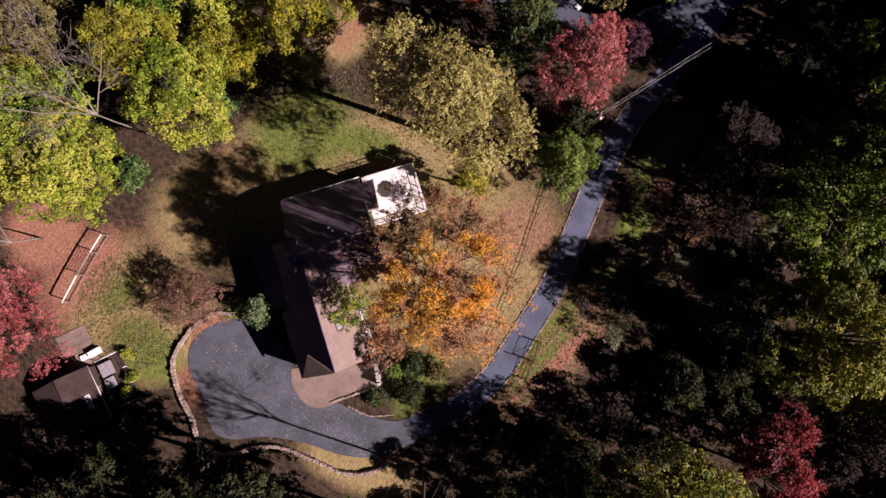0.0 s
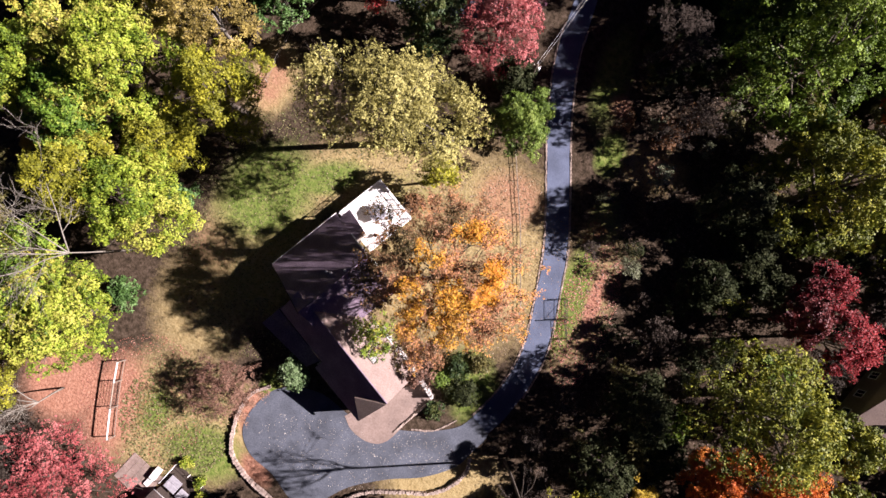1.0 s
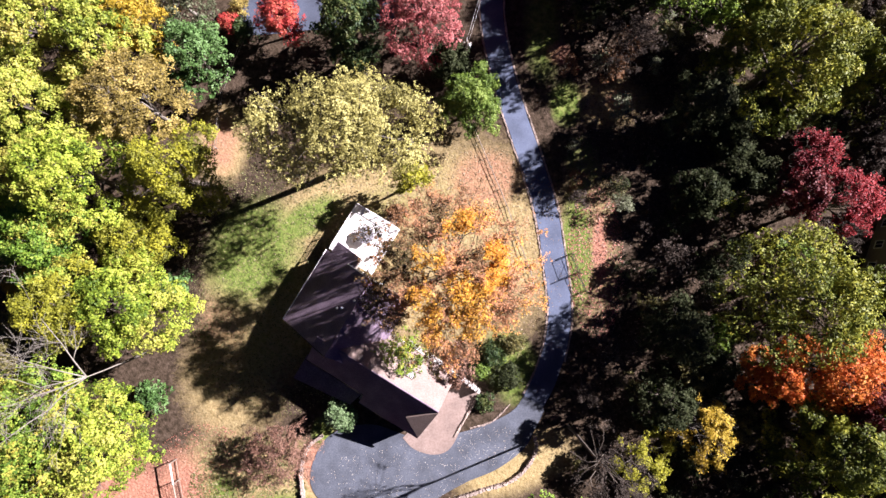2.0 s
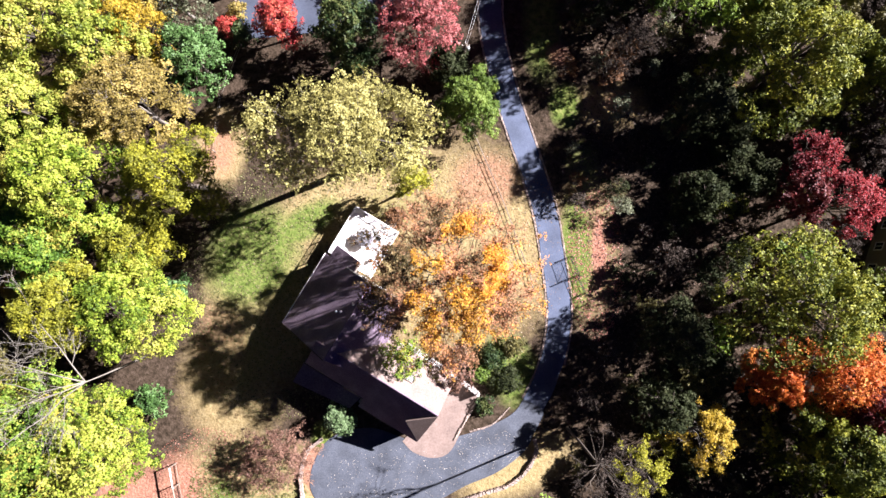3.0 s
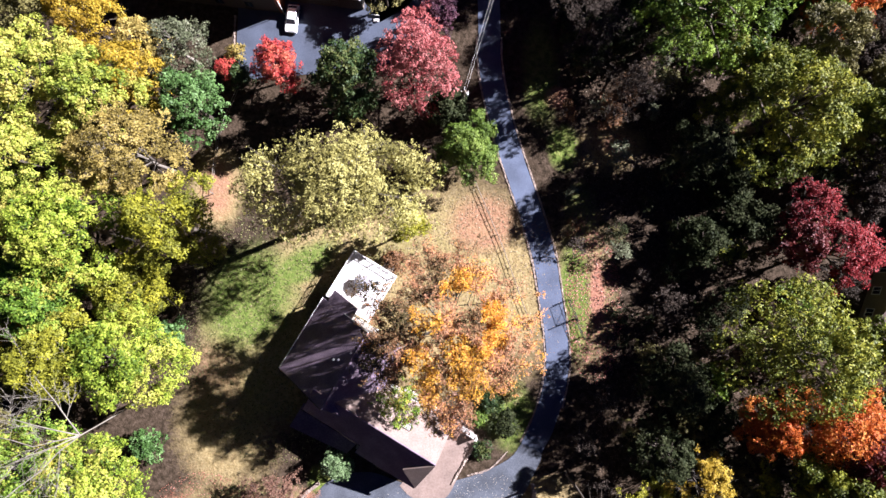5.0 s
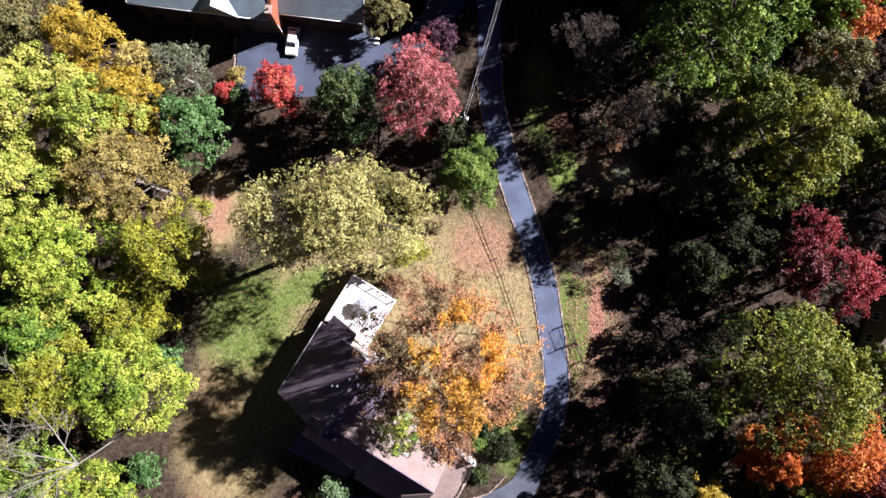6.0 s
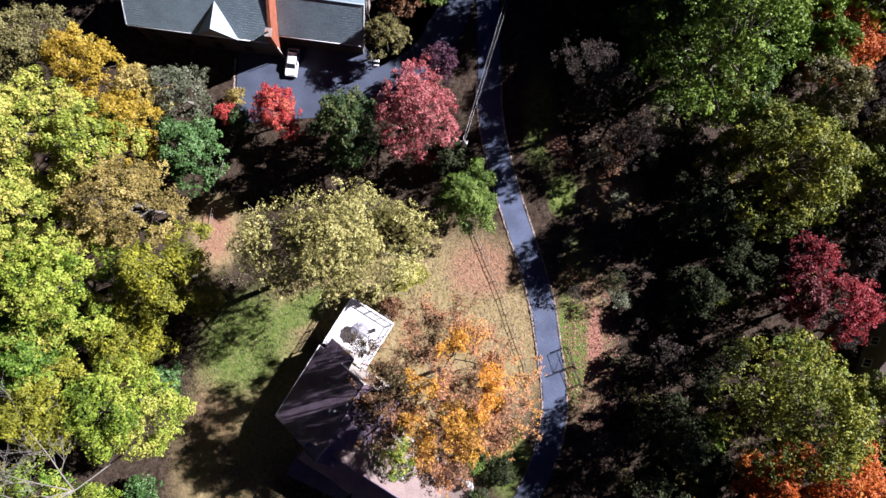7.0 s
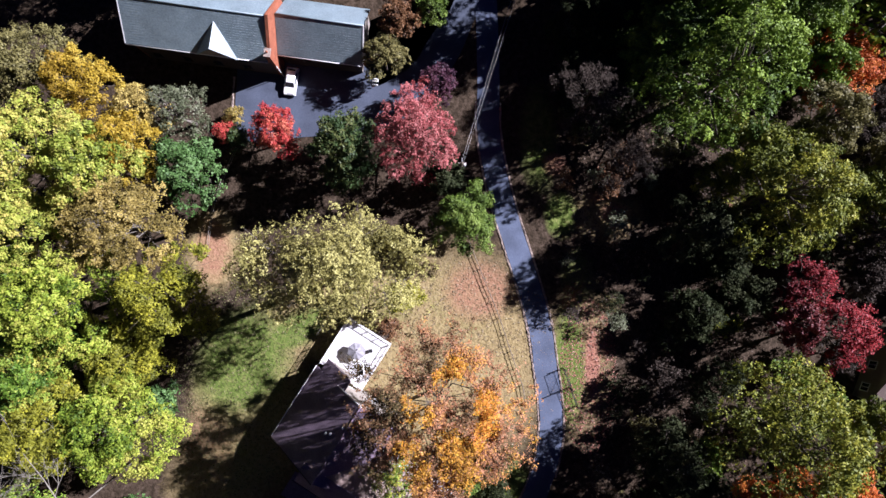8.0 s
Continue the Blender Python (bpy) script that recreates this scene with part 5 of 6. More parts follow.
# two dark oaks added to keep the ground and forecourt entrance in shade
tree("oak_tree", 41.0, -15.5, 4.5, 7.0, "shade", 1.00, "low dark-leaved oak added to darken the ground beneath the orange maples", thin=0.8, bottom=0.16)
tree("oak_tree", 32.0, -19.0, 4.5, 15.0, "shade", 1.00, "dark-leaved oak added south of the lane to shade the forecourt entrance", thin=1.0, bottom=0.16)
# added for its shade, like the other oaks south of the forecourt
tree("oak_tree", -5.0, -42.5, 5.0, 20.0, "shade", 1.00, "tall oak added to shade the ground south of the forecourt", thin=0.8, size=1.5, bottom=0.3)
# two unseen oaks added so that their shadows darken the yard
tree("oak_tree", -38.0, 67.0, 7.0, 22.0, "forest", 1.00, "tall oak added out of view to shade the grey house yard", thin=1.0, size=1.4, bottom=0.2)
tree("oak_tree", -27.0, 70.0, 7.0, 22.0, "forest", 1.00, "tall oak added out of view to shade the grey house yard", thin=1.0, size=1.4, bottom=0.2)
# added so that its shadow crosses the lane
tree("oak_tree", 38.0, 23.0, 5.5, 15.5, "shade", 1.00, "dark-leaved oak added in front of the larger oaks to shade the lane", thin=1.2, bottom=0.25)
tree("oak_tree", 61.0, 27.5, 6.0, 17.0, "forestolive", 1.00, "olive oak at the eastern wood edge", thin=1.1, bottom=0.2)
tree("ash_tree", 65.5, 21.5, 4.6, 13.0, "bare", 1.00, "grey half-bare ash near the neighbouring house", thin=0.6)
tree("oak_tree", 55.5, 24.0, 5.0, 12.0, "forestolive", 1.00, "low olive oak above the crimson maples", thin=1.1, bottom=0.2)
tree("oak_tree", 58.5, 47.0, 5.0, 13.0, "forest", 1.00, "shaded green oak beside the orange maple", thin=1.1, bottom=0.2)
tree("ash_tree", 67.0, 33.0, 5.0, 13.0, "olive", 1.00, "fading olive ash at the eastern wood edge", thin=0.9)
tree("oak_tree", 41.5, 54.0, 8.0, 26.0, "forest", 1.00, "tall green oak behind the very large one", thin=1.5, bottom=0.2)


def pale_bare_tree(x, y, height, spread, turn, label):
    """A leafless pale-barked tree whose limbs lean out over the others."""
    SEEDS["n"] += 1
    rnd = np.random.default_rng(SEEDS["n"])
    t = root("sycamore_tree", x, y, turn, label, "tree")
    runs = []

    def grow(a, d, length, r, depth, bend=0.2):
        pts, rad = [a], [r]
        p = a
        for k in range(4):
            d = (d + Vector(rnd.normal(size=3)) * bend + Vector((0, 0, 0.04))).normalized()
            p = p + d * length / 4
            pts.append(p)
            rad.append(r * (1 - 0.17 * (k + 1)))
        runs.append((pts, rad))
        if depth:
            for _ in range(5):
                f = rnd.integers(1, 5)
                nd = (d + Vector(rnd.normal(size=3)) * 0.55).normalized()
                grow(pts[f], nd, length * rnd.uniform(0.4, 0.7), max(0.022, rad[f] * 0.5), depth - 1)

    grow(Vector((0, 0, 0)), Vector((-0.12, 0, 1)).normalized(), height * 0.55, 0.2, 0, 0.03)
    p = runs[0][0][-1]
    for a in (-0.5, -0.15, 0.15, 0.45, 0.75):
        grow(p, Vector((math.cos(a), math.sin(a), 0.22)).normalized(), spread, 0.1, 3)
    part("trunk", tubes("trunk", runs, PALE_BARK, 4), t, "pale bare limbs and twigs")


pale_bare_tree(-44.4, -12.0, 32, 10.5, 176, "leafless pale-barked sycamore at the wood edge")
pale_bare_tree(-47.0, -35.0, 12, 6.0, 190, "leafless pale-barked tree beside the garden fence")


def understory():
    """Shrubs and saplings in the shade east of the lane, and woods around the place."""
    rnd = random.Random(5)
    kinds = []
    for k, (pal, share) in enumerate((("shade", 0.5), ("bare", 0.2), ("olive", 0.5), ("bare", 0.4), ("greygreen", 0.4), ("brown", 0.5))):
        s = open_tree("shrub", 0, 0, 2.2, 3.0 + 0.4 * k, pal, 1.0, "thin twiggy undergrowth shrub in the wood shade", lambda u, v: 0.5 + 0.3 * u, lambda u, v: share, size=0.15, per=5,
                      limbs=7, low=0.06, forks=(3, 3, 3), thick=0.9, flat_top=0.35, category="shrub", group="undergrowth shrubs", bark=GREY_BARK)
        kinds.append(s)
    spots = []
    while len(spots) < 95:
        x, y = rnd.uniform(21, 45), rnd.uniform(-34, 62)
        lane = min((Vector((x, y, 0)) - p).length for p in LANE)
        if lane < 4.5 or (x < 26.5 and -4 < y < 9) or (26 < x < 32 and 24 < y < 29) or (19 < x < 24 and 23 < y < 30):
            continue
        spots.append((x, y))
    for i, (x, y) in enumerate(spots):
        src = kinds[i % len(kinds)]
        m = pose(x, y, 0, 0, 0, rnd.uniform(0, 360))
        if i < len(kinds):
            src.matrix_basis = m
        else:
            c = copy_thing(src, m)
            s = rnd.uniform(0.6, 1.5)
            c.scale = (s, s, s)
    # lower woodland trees standing in the shade of the taller ones
    low = [tree("ash_tree", 0, 0, 3.6, 5.5 + 0.7 * k, pal, 1.0, "slender shaded tree in the eastern woods", thin=0.55, size=1.15, group="slender woodland trees")
           for k, pal in enumerate(("forest", "olive", "forestolive", "bare", "shade"))]
    placed = []
    while len(placed) < 46:
        x, y = rnd.uniform(33, 76), rnd.uniform(-42, 66)
        if any((x - u) ** 2 + (y - v) ** 2 < 26 for u, v in placed) or (62 < x < 82 and -8 < y < 10):
            continue
        m = pose(x, y, 0, 0, 0, rnd.uniform(0, 360))
        if len(placed) < len(low):
            low[len(placed)].matrix_basis = m
        else:
            copy_thing(low[len(placed) % len(low)], m)
        placed.append((x, y))
    # tall unseen trees added east of the place, whose shade falls over it
    tall = [tree("oak_tree", 0, 0, 7.5, 21 + k, pal, 1.0, "tall unseen oak added east of the lane for its shade", thin=1.0, size=2.6, bottom=0.16, group="tall woodland oaks") for k, pal in enumerate(("forest", "forestolive", "olive"))]
    for k in range(26):
        m = pose(40 + 9.5 * (k % 5) + rnd.uniform(-2, 2), 64 + 9 * (k // 5) + rnd.uniform(-2, 2), 0, 0, 0, rnd.uniform(0, 360))
        if k % 7 != 6:
            copy_thing(tall[k % 3], m)
    for k in range(24):
        m = pose(86 + 11 * (k % 2) + rnd.uniform(-3, 3), -58 + 5.6 * k + rnd.uniform(-2, 2), 0, 0, 0, rnd.uniform(0, 360))
        if k < 3:
            tall[k].matrix_basis = m
        elif not (-6 < m.translation.y < 76 and m.translation.x < 92):
            copy_thing(tall[k % 3], m)
    # distant woods: shared trees standing around the place
    palettes = ("forest", "forestolive", "yellowgreen", "olive", "gold", "fire", "brown", "lime")
    base = [tree("oak_tree", 0, 0, 6.5, 17 + (k % 3), pal, 1.0, "woodland oak in autumn leaf", thin=0.4, size=2.7, twig=1, group="woodland trees") for k, pal in enumerate(palettes)]
    used = 0
    taken = []
    while used < 60:
        a = rnd.uniform(0, 2 * math.pi)
        r = rnd.uniform(80, 150)
        x, y = r * math.cos(a), r * math.sin(a) * 0.95 + 5
        if min((Vector((x, y, 0)) - p).length for p in LANE) < 8 or (-48 < x < -5 and 44 < y < 66):
            continue
        if any((x - u) ** 2 + (y - v) ** 2 < 60 for u, v in taken):
            continue
        taken.append((x, y))
        m = pose(x, y, 0, 0, 0, rnd.uniform(0, 360))
        src = base[used % len(base)]
        if used < len(base):
            src.matrix_basis = m
        else:
            copy_thing(src, m)
        used += 1


understory()


# ---- kerbs, walls and fences ----
def stone_run(name, line, width, height, label, category, piece=0.45, seed=2, material=None):
    """A low wall or kerb of separate rough stones laid along a line, with a mortar bed."""
    rnd = random.Random(seed)
    pts = smooth_line(line, piece)
    t = new(name)
    tagged(t, label, category)
    shapes = []
    for k in range(6):
        bm = bevelled_box(-piece * 0.47, piece * 0.47, -width / 2, width / 2, 0, height, 0.05)
        for v in bm.verts:
            v.co += Vector((rnd.uniform(-1, 1), rnd.uniform(-1, 1), rnd.uniform(-1, 1))) * 0.07
        shapes.append(finish("stone", bm, material or STONE))
    limit = 280
    for i in range(min(limit, len(pts) - 1)):
        p, q = pts[i], pts[i + 1]
        s = part("stone", rnd.choice(shapes), t)
        s.matrix_local = pose((p.x + q.x) / 2, (p.y + q.y) / 2, -0.02, 0, 0, math.degrees(math.atan2(q.y - p.y, q.x - p.x))) @ Matrix.Diagonal(((q - p).length / piece, rnd.uniform(0.85, 1.15), rnd.uniform(0.8, 1.15), 1))
    return t


def beside_lane(y0, y1, off):
    return [(p + side_of(LANE, i) * off) for i, p in enumerate(LANE) if y0 < p.y < y1][::3]


stone_run("kerb", beside_lane(-16, 44, -1.95), 0.24, 0.13, "low pale kerb stones along the lane", "kerb", 0.6, 3)
stone_run("kerb", beside_lane(-24, 44, 1.95), 0.26, 0.13, "low pale kerb stones along the lane", "kerb", 0.6, 4)
stone_run("retaining_wall", [(-17.4, -24.9, 0), (-19.6, -26.6, 0), (-20.6, -29.5, 0), (-20.6, -32.6, 0), (-19.6, -36.2, 0), (-16.2, -38.9, 0), (-11.8, -40.8, 0), (-9.0, -42.6, 0), (-6.0, -42.6, 0), (-3.6, -40.8, 0),
                           (-1.6, -37.9, 0), (1.4, -35.4, 0), (6.7, -33.6, 0), (10.4, -32.6, 0), (13.2, -30.7, 0), (15.0, -27.9, 0), (14.9, -25.6, 0)], 0.46, 0.7, "curved low wall of pale pinkish rough stone around the forecourt", "wall", 0.5, 5)
stone_run("garden_wall", [(-4.3, -10.8, 0), (-0.8, -13.2, 0), (2.4, -15.4, 0), (6.5, -18.6, 0)], 0.5, 1.9, "whitewashed stone garden wall beside the garage wing", "wall", 0.5, 6, WHITEWASH)
stone_run("garden_wall", [(6.5, -19.2, 0), (4.6, -22.3, 0), (2.6, -25.6, 0)], 0.3, 0.35, "low pale stone edging of the apron", "wall", 0.5, 7)
stone_run("kerb", [(11.2, -20.8, 0), (8.5, -23.3, 0), (5.0, -24.4, 0)], 0.2, 0.15, "low pale kerb stones along the forecourt", "kerb", 0.6, 8)
stone_run("kerb", [(-30.4, 38.2, 0), (-30.6, 42, 0), (-30.4, 47.5, 0)], 0.25, 0.16, "pale kerb of the parking court", "kerb", 0.6, 9)


def rail_fence(name, line, posts, rails, height, material, label, step=2.6):
    t = new(name)
    tagged(t, label, "fence")
    pts = smooth_line(line, 0.2)
    d, stops = 0.0, [pts[0]]
    for a, b in zip(pts, pts[1:]):
        d += (b - a).length
        if d >= step:
            stops.append(b)
            d = 0.0
    rnd = random.Random(len(stops))
    for p in stops:
        box("post", p.x - posts, p.x + posts, p.y - posts, p.y + posts, -0.1, height + rnd.uniform(0.02, 0.12), material, t)
    for a, b in zip(stops, stops[1:]):
        for k in range(rails):
            z = height * (k + 0.75) / (rails - 0.15)
            j = rnd.uniform(-0.03, 0.03)
            rod("rail", (a.x, a.y, min(z, height) + j), (b.x, b.y, min(z, height) - j), 0.04, material, t, 5)
    return t


rail_fence("rail_fence", [(6.2, 22.5, 0), (7.4, 19.5, 0), (9.1, 15.2, 0), (11.2, 10.0, 0), (13.4, 3.3, 0), (14.9, -1.0, 0), (15.4, -5, 0)], 0.045, 2, 0.75, WOOD, "weathered split-rail fence beside the lane")
rail_fence("rail_fence", [(-29.5, 36, 0), (-31.6, 30.9, 0), (-33.0, 26.5, 0), (-33.4, 21.2, 0), (-34.0, 17, 0)], 0.06, 2, 1.3, PALE_BARK, "old pale rail fence at the edge of the woods", 4.2)


def metal_gate(x, y, turn, length, label, height=1.5):
    g = root("metal_gate", x, y, turn, label, "gate", "lane gate leaves")
    for px in (0, length):
        rod("upright", (px, 0, 0.05), (px, 0, height), 0.05, IRON, g)
    for z in (0.25, height * 0.5, height - 0.03):
        rod("bar", (0, 0, z), (length, 0, z), 0.03, IRON, g)
    n = 14
    for k in range(1, n):
        rod("picket", (length * k / n, 0, 0.25), (length * k / n, 0, height - 0.03), 0.013, IRON, g, 5)
    rod("brace", (0, 0, 0.25), (length, 0, height - 0.03), 0.025, IRON, g)


metal_gate(21.10, 2.04, -71.7, 2.88, "tall open black metal gate leaf standing along the lane", 2.2)
metal_gate(22.10, -0.98, -69.1, 2.73, "low black metal fence panel standing along the lane", 1.5)
for gx, gy, gh in ((21.05, 2.19, 1.7), (22.05, -0.83, 3.0), (23.14, -3.66, 1.6)):
    gp = root("gate_post", gx, gy, 0, "dark gate post beside the lane", "post", "gate posts")
    box("shaft", -0.06, 0.06, -0.06, 0.06, -0.1, gh, DARKWOOD, gp)
    box("cap", -0.09, 0.09, -0.09, 0.09, gh, gh + 0.07, DARKWOOD, gp)


def garden_frame():
    """Three bays of timber frame with top rails; lattice in the middle one."""
    g = new("garden_trellis")
    tagged(g, "timber garden frame with white top rails and a latticed middle bay", "trellis")
    pts = [Vector((-39.6, -28.1, 0)), Vector((-39.1, -31.1, 0)), Vector((-38.3, -34.9, 0)), Vector((-37.2, -39.3, 0))]
    for p in pts:
        box("post", p.x - 0.07, p.x + 0.07, p.y - 0.07, p.y + 0.07, -0.1, 2.2, WOOD, g)
        box("cross_bar", p.x - 0.35, p.x + 0.35, p.y - 0.05, p.y + 0.05, 2.2, 2.3, WOOD, g)
    for i, (a, b) in enumerate(zip(pts, pts[1:])):
        rod("top_rail", (a.x, a.y, 2.33), (b.x, b.y, 2.33), 0.11, WOOD if i == 1 else WHITE, g, 6)
        rod("low_rail", (a.x, a.y, 0.3), (b.x, b.y, 0.3), 0.05, WOOD, g, 6)
        if i == 1:
            for k in range(1, 12):
                p = a.lerp(b, k / 12)
                rod("lattice_bar", (p.x, p.y, 0.3), (p.x, p.y, 2.25), 0.018, DARKWOOD, g, 4)
            for k in range(1, 7):
                z = 0.3 + 0.28 * k
                rod("lattice_bar", (a.x, a.y, z), (b.x, b.y, z), 0.018, DARKWOOD, g, 4)


garden_frame()


# ---- utility pole and wires ----
def utility_pole(x, y, h):
    p = root("utility_pole", x, y, 0, "wooden utility pole with pale transformer beside the lane", "utility pole")
    part("shaft", tubes("shaft", [([(0, 0, -0.2), (0, 0, h)], [0.16, 0.11])], WOOD, 10), p)
    box("crossarm", -0.6, 0.6, -0.06, 0.06, h - 0.7, h - 0.58, WOOD, p)
    for k in (-0.5, 0.0, 0.5):
        rod("insulator", (k, 0, h - 0.58), (k, 0, h - 0.38), 0.05, WHITE, p)
    rod("transformer", (0.32, -0.1, h - 1.9), (0.32, -0.1, h - 0.95), 0.26, GALV, p, 14, "pale metal transformer drum")
    box("lamp_arm", -0.05, 0.05, 0.05, 0.9, h - 1.2, h - 1.12, GALV, p)


def power_line(a, b, sag):
    a, b = Vector(a), Vector(b)
    pts = [a.lerp(b, k / 24) - Vector((0, 0, 4 * sag * (k / 24) * (1 - k / 24))) for k in range(25)]
    tagged(part("power_line", tubes("power_line", [(pts, [0.011] * 25)], WHITE, 5)), "white sagging power line between utility poles", "cable", "power lines")


utility_pole(5.0, 32.3, 9.0)
utility_pole(19.5, 79.5, 9.5)
power_line((4.85, 32.3, 8.64), (19.1, 79.5, 9.1), 0.5)
power_line((5.15, 32.3, 8.62), (19.9, 79.5, 9.1), 0.8)


# ---- vehicle and court ----
def white_car(x, y, turn):
    c = root("car", x, y, turn, "white hatchback parked in front of the grey house", "car")
    prof = [(-2.15, 0.35), (-2.2, 0.75), (-2.1, 1.0), (-1.85, 1.12), (-1.35, 1.5), (-0.4, 1.56), (0.4, 1.5), (1.05, 1.02), (1.95, 0.88), (2.15, 0.7), (2.15, 0.35)]
    bm = bmesh.new()
    rings = []
    for s in (-1, -0.82, 0.82, 1):
        rings.append([bm.verts.new((s * (0.88 if z < 1.05 else 0.88 - 0.45 * (z - 1.05)) * (1 if abs(s) < 1 else 1.02), px, z if abs(s) < 1 else 0.35 + (z - 0.35) * 0.93)) for px, z in prof])
    for a, b in zip(rings, rings[1:]):
        for i in range(len(prof)):
            j = (i + 1) % len(prof)
            bm.faces.new((a[i], b[i], b[j], a[j]))
    bm.faces.new(rings[0][::-1])
    bm.faces.new(rings[-1])
    bmesh.ops.recalc_face_normals(bm, faces=bm.faces)
    part("body", finish("body", bm, CARPAINT), c, "white painted body")
    slab("windscreen", [(-0.62, 0.47, 1.475), (-0.68, 1.0, 1.09), (0.68, 1.0, 1.09), (0.62, 0.47, 1.475)], -0.02, GLASS, c)
    slab("rear_window", [(-0.6, -1.4, 1.485), (0.6, -1.4, 1.485), (0.66, -1.8, 1.18), (-0.66, -1.8, 1.18)], -0.02, GLASS, c)
    for s in (-1, 1):
        for y0, y1 in ((-1.2, -0.3), (-0.22, 0.55)):
            box("side_window", s * 0.79 - 0.06, s * 0.79 + 0.06, y0, y1, 1.08, 1.4, GLASS, c)
        box("mirror", s * 0.95 - 0.08, s * 0.95 + 0.08, 0.72, 0.85, 0.98, 1.1, CARPAINT, c)
        box("headlight", s * 0.68 - 0.18, s * 0.68 + 0.18, 2.05, 2.16, 0.66, 0.8, WHITE, c)
        box("tail_light", s * 0.72 - 0.12, s * 0.72 + 0.12, -2.21, -2.1, 0.8, 1.05, TAILLAMP, c)
        for wy in (-1.35, 1.35):
            w = rod("wheel", (s * 0.68, wy, 0.33), (s * 0.9, wy, 0.33), 0.33, RUBBER, c, 18)
            rod("rim", (s * 0.885, wy, 0.33), (s * 0.915, wy, 0.33), 0.2, GALV, w, 12)


white_car(-21.3, 46.6, 173)


def basketball_hoop():
    b = root("basketball_hoop", -8.3, 46.6, 175, "portable basketball hoop at the edge of the court", "basketball hoop")
    box("base", -0.45, 0.45, -0.8, 0.3, 0.045, 0.25, WHITE, b, "pale weighted base", bevel=0.06)
    rod("pole", (0, -0.3, 0.2), (0, 0.1, 3.0), 0.06, IRON, b)
    for s in (-0.2, 0.2):
        rod("arm", (0, 0.0, 2.4), (s, 1.0, 3.1), 0.035, IRON, b)
        rod("arm", (0, 0.1, 3.0), (s, 1.0, 3.4), 0.035, IRON, b)
    board = box("backboard", -0.9, 0.9, 1.0, 1.06, 2.9, 3.95, IRON, b, "dark-framed backboard")
    bm = bmesh.new()
    n = 20
    vs = []
    for k in range(n):
        a = 2 * math.pi * k / n
        for j in range(4):
            q = math.pi / 2 * j
            r = 0.23 + 0.015 * math.cos(q)
            vs.append(bm.verts.new((r * math.cos(a), 1.35 + r * math.sin(a), 3.05 + 0.015 * math.sin(q))))
    for k in range(n):
        for j in range(4):
            bm.faces.new((vs[4 * k + j], vs[4 * ((k + 1) % n) + j], vs[4 * ((k + 1) % n) + (j + 1) % 4], vs[4 * k + (j + 1) % 4]))
    part("rim", finish("rim", bm, BRICK), board)


basketball_hoop()


# ---- shed, patio and terrace beside the pink maple ----
def shed():
    s = root("shed", -28.2, -43.8, -23.6, "long low shed, its brown shingle gable roof coloured dark for shade", "shed")
    for x in (0.25, 8.1):
        gable_wall("wall", x, -8.6, -0.3, (2.0, 2.45), -4.2, 4.0, "y", 0.15, DARKWOOD, s)
    box("wall", 0.4, 8.1, -0.45, -0.3, 0, 2.5, DARKWOOD, s, bevel=0)
    box("wall", 0.4, 8.1, -8.6, -8.45, 0, 2.05, DARKWOOD, s, bevel=0)
    # both slopes carry the shade in their dark colour
    slab("roof", [(0, -4.2, 4.2), (8.5, -4.2, 4.2), (8.5, 0, 2.6), (0, 0, 2.6)], 0.12, SHADED_SHINGLE, s)
    slab("roof", [(0, -9.0, 2.0), (8.5, -9.0, 2.0), (8.5, -4.2, 4.2), (0, -4.2, 4.2)], 0.12, SHADED_SHINGLE, s)
    rod("ridge_cap", (0, -4.2, 4.19), (8.5, -4.2, 4.19), 0.08, SHADED_SHINGLE, s, 6)
    part("gutter", tubes("gutter", [([(0, 0.06, 2.5), (8.5, 0.06, 2.5)], [0.06, 0.06])], WHITE, 6), s, "white eaves gutter")
    box("door", 3.3, 4.4, -0.3, -0.24, 0.05, 2.05, WOOD, s)
    for k in range(3):
        x = 3.9 + 0.75 * k
        sk = slab("skylight", [(x, -1.7, 3.29), (x + 0.55, -1.7, 3.29), (x + 0.55, -1.1, 3.06), (x, -1.1, 3.06)], 0.08, WHITE, s, "small white-framed skylight")
        slab("pane", [(x + 0.1, -1.6, 3.27), (x + 0.45, -1.6, 3.27), (x + 0.45, -1.2, 3.12), (x + 0.1, -1.2, 3.12)], 0.02, SKYGLASS, sk)


shed()
patio = root("patio", -28.2, -43.8, -23.6, "pink concrete patio beside the shed", "patio")
for tx in range(5):
    for ty in range(4):
        box("paving_slab", -6.1 + 1.15 * tx, -4.98 + 1.15 * tx, -3.9 + 1.15 * ty, -2.78 + 1.15 * ty, -0.05, 0.1, CONCRETE, patio)
terrace = root("terrace", -28.2, -43.8, -23.6, "low dark timber terrace with thin white rails", "terrace")
for k in range(18):
    box("board", -0.2, 7.6, 0.25 + 0.2 * k, 0.43 + 0.2 * k, 0.1, 0.16, DARKWOOD, terrace)
for (ax, ay), (bx, by) in (((-0.2, 0.3), (-0.2, 3.8)), ((-0.2, 3.8), (7.5, 3.8)), ((7.5, 3.8), (7.5, 0.4))):
    for k in range(4):
        px, py = ax + (bx - ax) * k / 3, ay + (by - ay) * k / 3
        box("rail_post", px - 0.05, px + 0.05, py - 0.05, py + 0.05, 0.0, 1.05, WHITE, terrace)
    for z in (0.55, 1.0):
        rod("rail", (ax, ay, z), (bx, by, z), 0.035, DARKWOOD if ay == by else WHITE, terrace, 6)


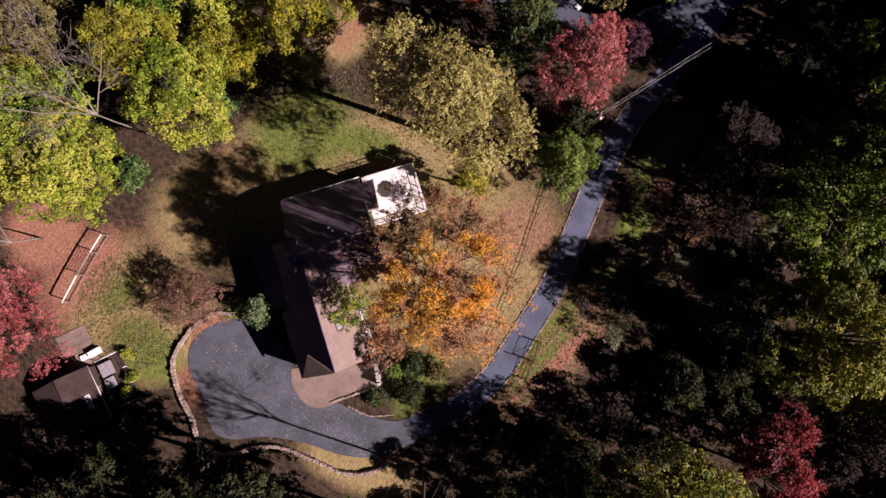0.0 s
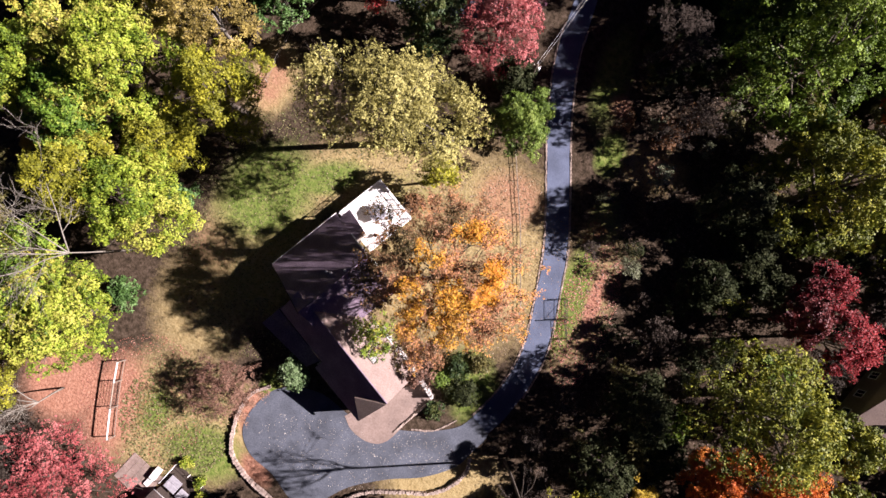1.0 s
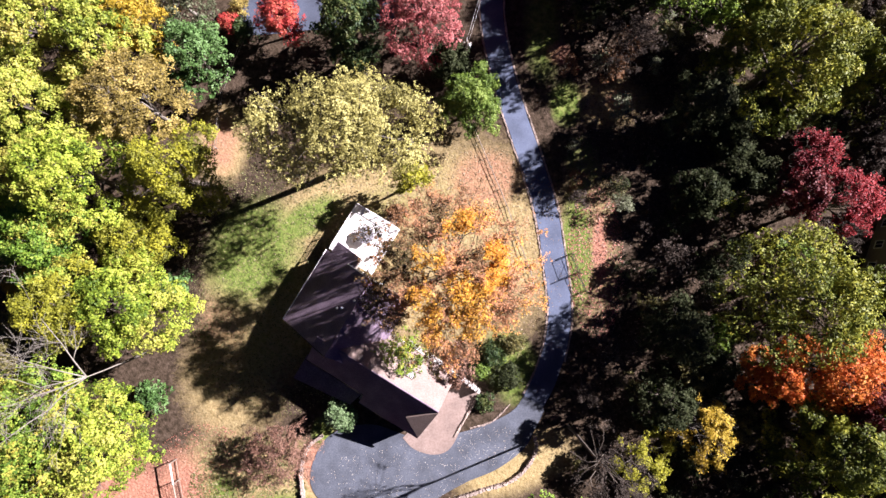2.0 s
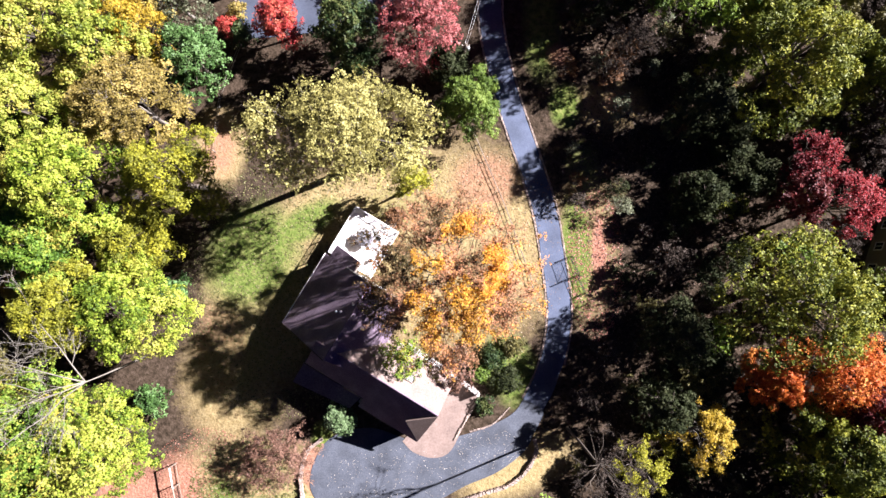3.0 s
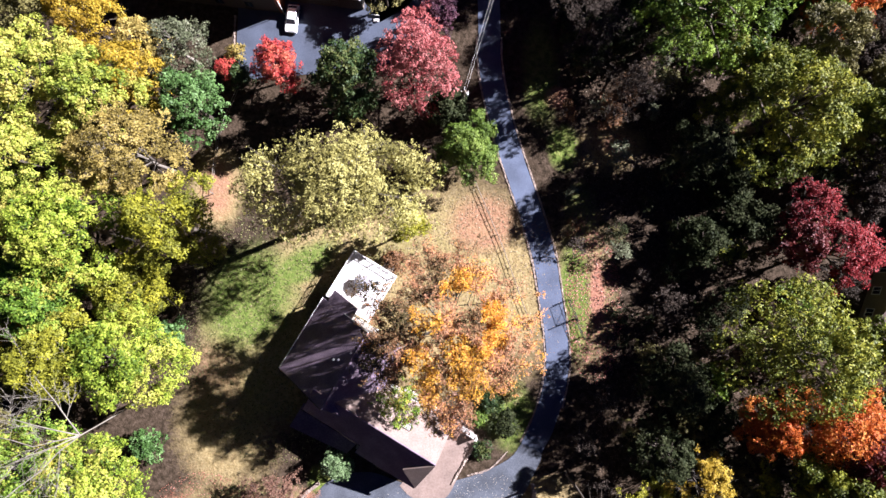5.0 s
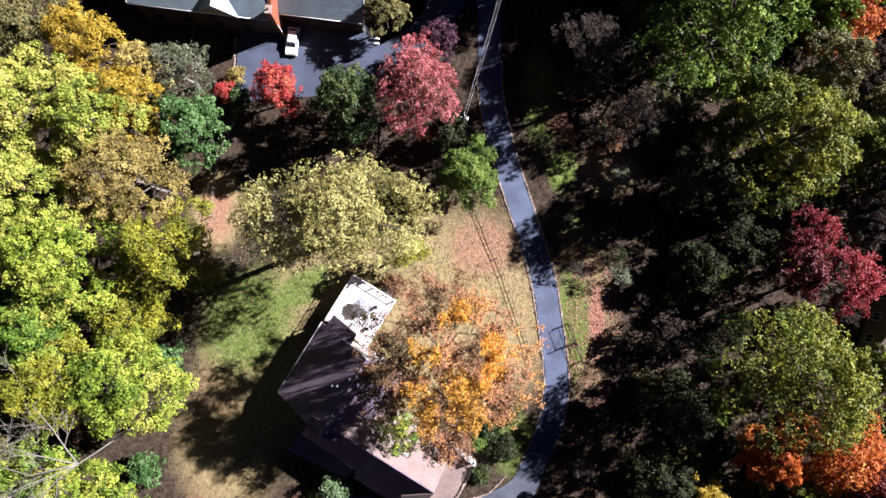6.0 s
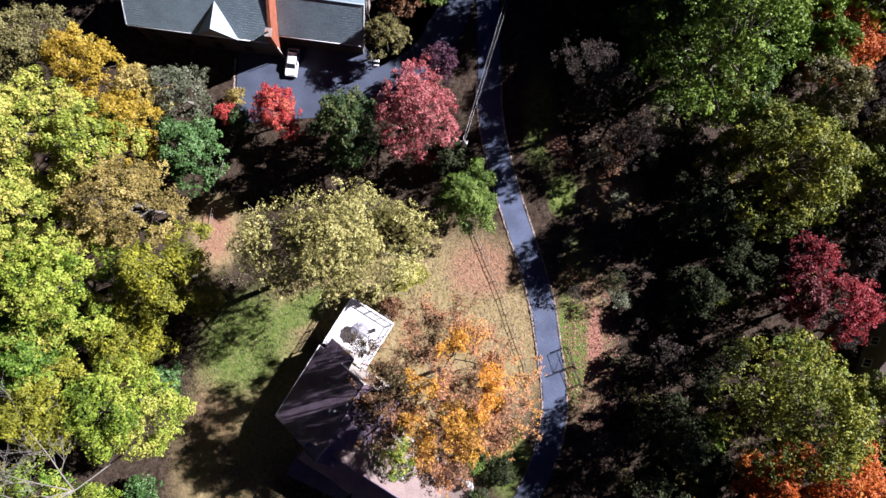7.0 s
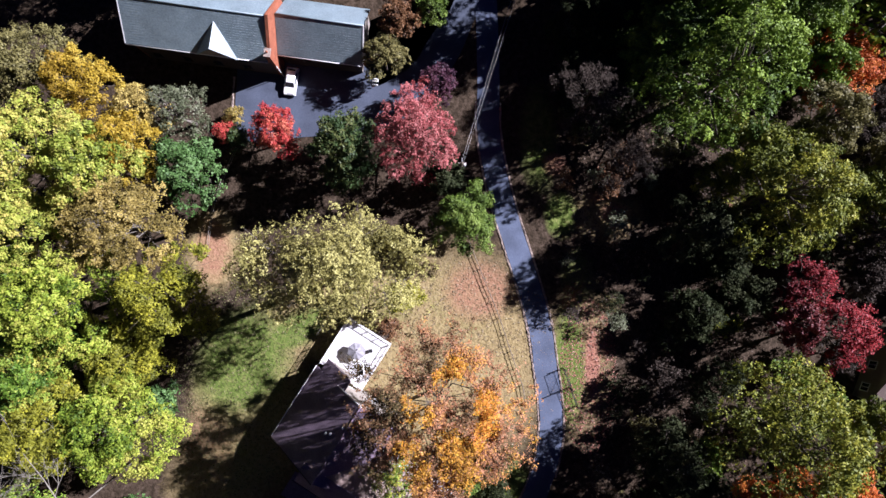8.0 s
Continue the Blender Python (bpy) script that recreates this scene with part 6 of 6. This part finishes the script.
def hot_tub(u, v, w, label):
    t = new("hot_tub")
    t.matrix_world = pose(-28.2, -43.8, 0.16, 0, 0, -23.6) @ pose(u, v, 0)
    tagged(t, label, "hot tub")
    box("shell", -w / 2, w / 2, -w / 2, w / 2, 0, 0.75, DARKWOOD, t, bevel=0.08)
    for k in (-1, 1):
        box("cover", -w / 2 - 0.03, w / 2 + 0.03, min(0.02 * k, k * (w / 2 + 0.03)), max(0.02 * k, k * (w / 2 + 0.03)), 0.75, 0.86, PALE_CANVAS, t, "grey folding cover", bevel=0.04)


hot_tub(1.5, 1.5, 2.0, "square hot tub under a grey folding cover")
hot_tub(3.6, 1.2, 1.5, "small square tub under a grey cover")


def stack(name, x, y, turn, w, d, h, n, material, label, category):
    s = root(name, x, y, turn, label, category, z=0.12)
    rnd = random.Random(int(x * 10))
    for k in range(n):
        j = rnd.uniform(-0.08, 0.08)
        box("board", -w / 2 + j, w / 2 + j, -d / 2, d / 2, h * k / n, h * (k + 0.85) / n, material, s)


stack("board_stack", -29.3, -42.5, -20, 0.9, 1.7, 0.9, 5, WHITE, "stack of white boards on the patio", "boards")
stack("board_stack", -30.0, -44.1, -24, 0.7, 1.2, 0.4, 3, WHITE, "low stack of white boards on the patio", "boards")
for x, y in ((-25.4, -39.4), (-22.6, -41.5), (-21.8, -43.6)):
    tree("shrub", x, y, 1.0, 1.5, "lime", 1.0, "rounded yellow-green garden shrub beside the terrace", group="yellow shrubs")


# ---- fallen leaves and grass ----
def scatter(name, count, place, size, material, label, seed, lift=0.02):
    """Small leaf cards lying on the ground, as one mesh."""
    rnd = np.random.default_rng(seed)
    pts = []
    while len(pts) < count:
        p = place(rnd)
        if p:
            pts.append(p)
    pos = np.array(pts, float)
    n = len(pos)
    a = rnd.uniform(0, 2 * math.pi, n)
    s = size * (0.5 + rnd.random(n))
    u = np.stack([np.cos(a), np.sin(a), rnd.normal(size=n) * 0.25], 1) * s[:, None]
    w = np.stack([-np.sin(a), np.cos(a), rnd.normal(size=n) * 0.25], 1) * (s * 0.6)[:, None]
    pos[:, 2] += lift + s * 0.25
    v = np.stack([pos - u, pos + w, pos + u, pos - w], 1).reshape(-1, 3)
    me = mesh_of(name, v.tolist(), [(4 * i, 4 * i + 1, 4 * i + 2, 4 * i + 3) for i in range(n)], material)
    me.attributes.new("tint", 'FLOAT', 'FACE').data.foreach_set("value", rnd.random(n))
    tagged(new(name, me), label, "leaves", kind="stuff")


def disc(cx, cy, rx, ry, z=0.0):
    def f(rnd):
        r, a = math.sqrt(rnd.random()), rnd.uniform(0, 2 * math.pi)
        return (cx + rx * r * math.cos(a), cy + ry * r * math.sin(a), z)
    return f


LITTER = leaf_material("fallen_leaves_tan", (0.165, 0.094, 0.050), (0.264, 0.176, 0.110), (0.363, 0.286, 0.209), through_light=0.1)
PINKISH = leaf_material("fallen_leaves_pink", (0.228, 0.073, 0.048), (0.348, 0.142, 0.100), (0.417, 0.219, 0.167), through_light=0.1)
BROWNISH = leaf_material("fallen_leaves_brown", (0.055, 0.033, 0.019), (0.105, 0.066, 0.041), (0.176, 0.127, 0.088), through_light=0.1)
DRYTUFT = leaf_material("dry_grass_tufts", (0.132, 0.099, 0.050), (0.198, 0.154, 0.083), (0.264, 0.215, 0.127), through_light=0.15)
PALE_LITTER = leaf_material("fallen_leaves_pale", (0.26, 0.22, 0.17), (0.38, 0.34, 0.29), (0.50, 0.47, 0.42), through_light=0.05)
TUFT = leaf_material("grass_tufts", (0.055, 0.066, 0.017), (0.132, 0.132, 0.050), (0.231, 0.198, 0.099), through_light=0.15)
scatter("fallen_leaves", 3500, disc(4, 3, 18, 16), 0.085, LITTER, "fallen tan maple leaves scattered on dry grass", 1)
scatter("fallen_leaves", 2500, disc(-35, -34, 10, 11), 0.09, PINKISH, "fallen pink leaves scattered on the garden ground", 2)
scatter("fallen_leaves", 520, disc(-6, -31.5, 11, 5.0, 0.03), 0.062, PALE_LITTER, "pale fallen leaves scattered on the forecourt", 3)
scatter("fallen_leaves", 260, disc(8, -27, 5, 3, 0.03), 0.062, PALE_LITTER, "pale fallen leaves scattered on the forecourt", 4)
scatter("fallen_leaves", 2200, disc(25, 1, 4.5, 12), 0.11, PINKISH, "fallen pink leaves on the bank beside the lane", 5)
scatter("fallen_leaves", 9000, disc(36, 8, 15, 46), 0.13, BROWNISH, "brown fallen leaves on the woodland floor", 6)
scatter("grass_tufts", 8000, disc(-24, -2, 15, 20), 0.11, TUFT, "tufts of fading lawn grass", 7)
scatter("grass_tufts", 2500, disc(2, 10, 17, 10), 0.11, DRYTUFT, "tufts of dry lawn grass", 8)
scatter("grass_tufts", 4000, disc(-29, -34, 9, 9), 0.14, TUFT, "tufts of fading lawn grass", 9)
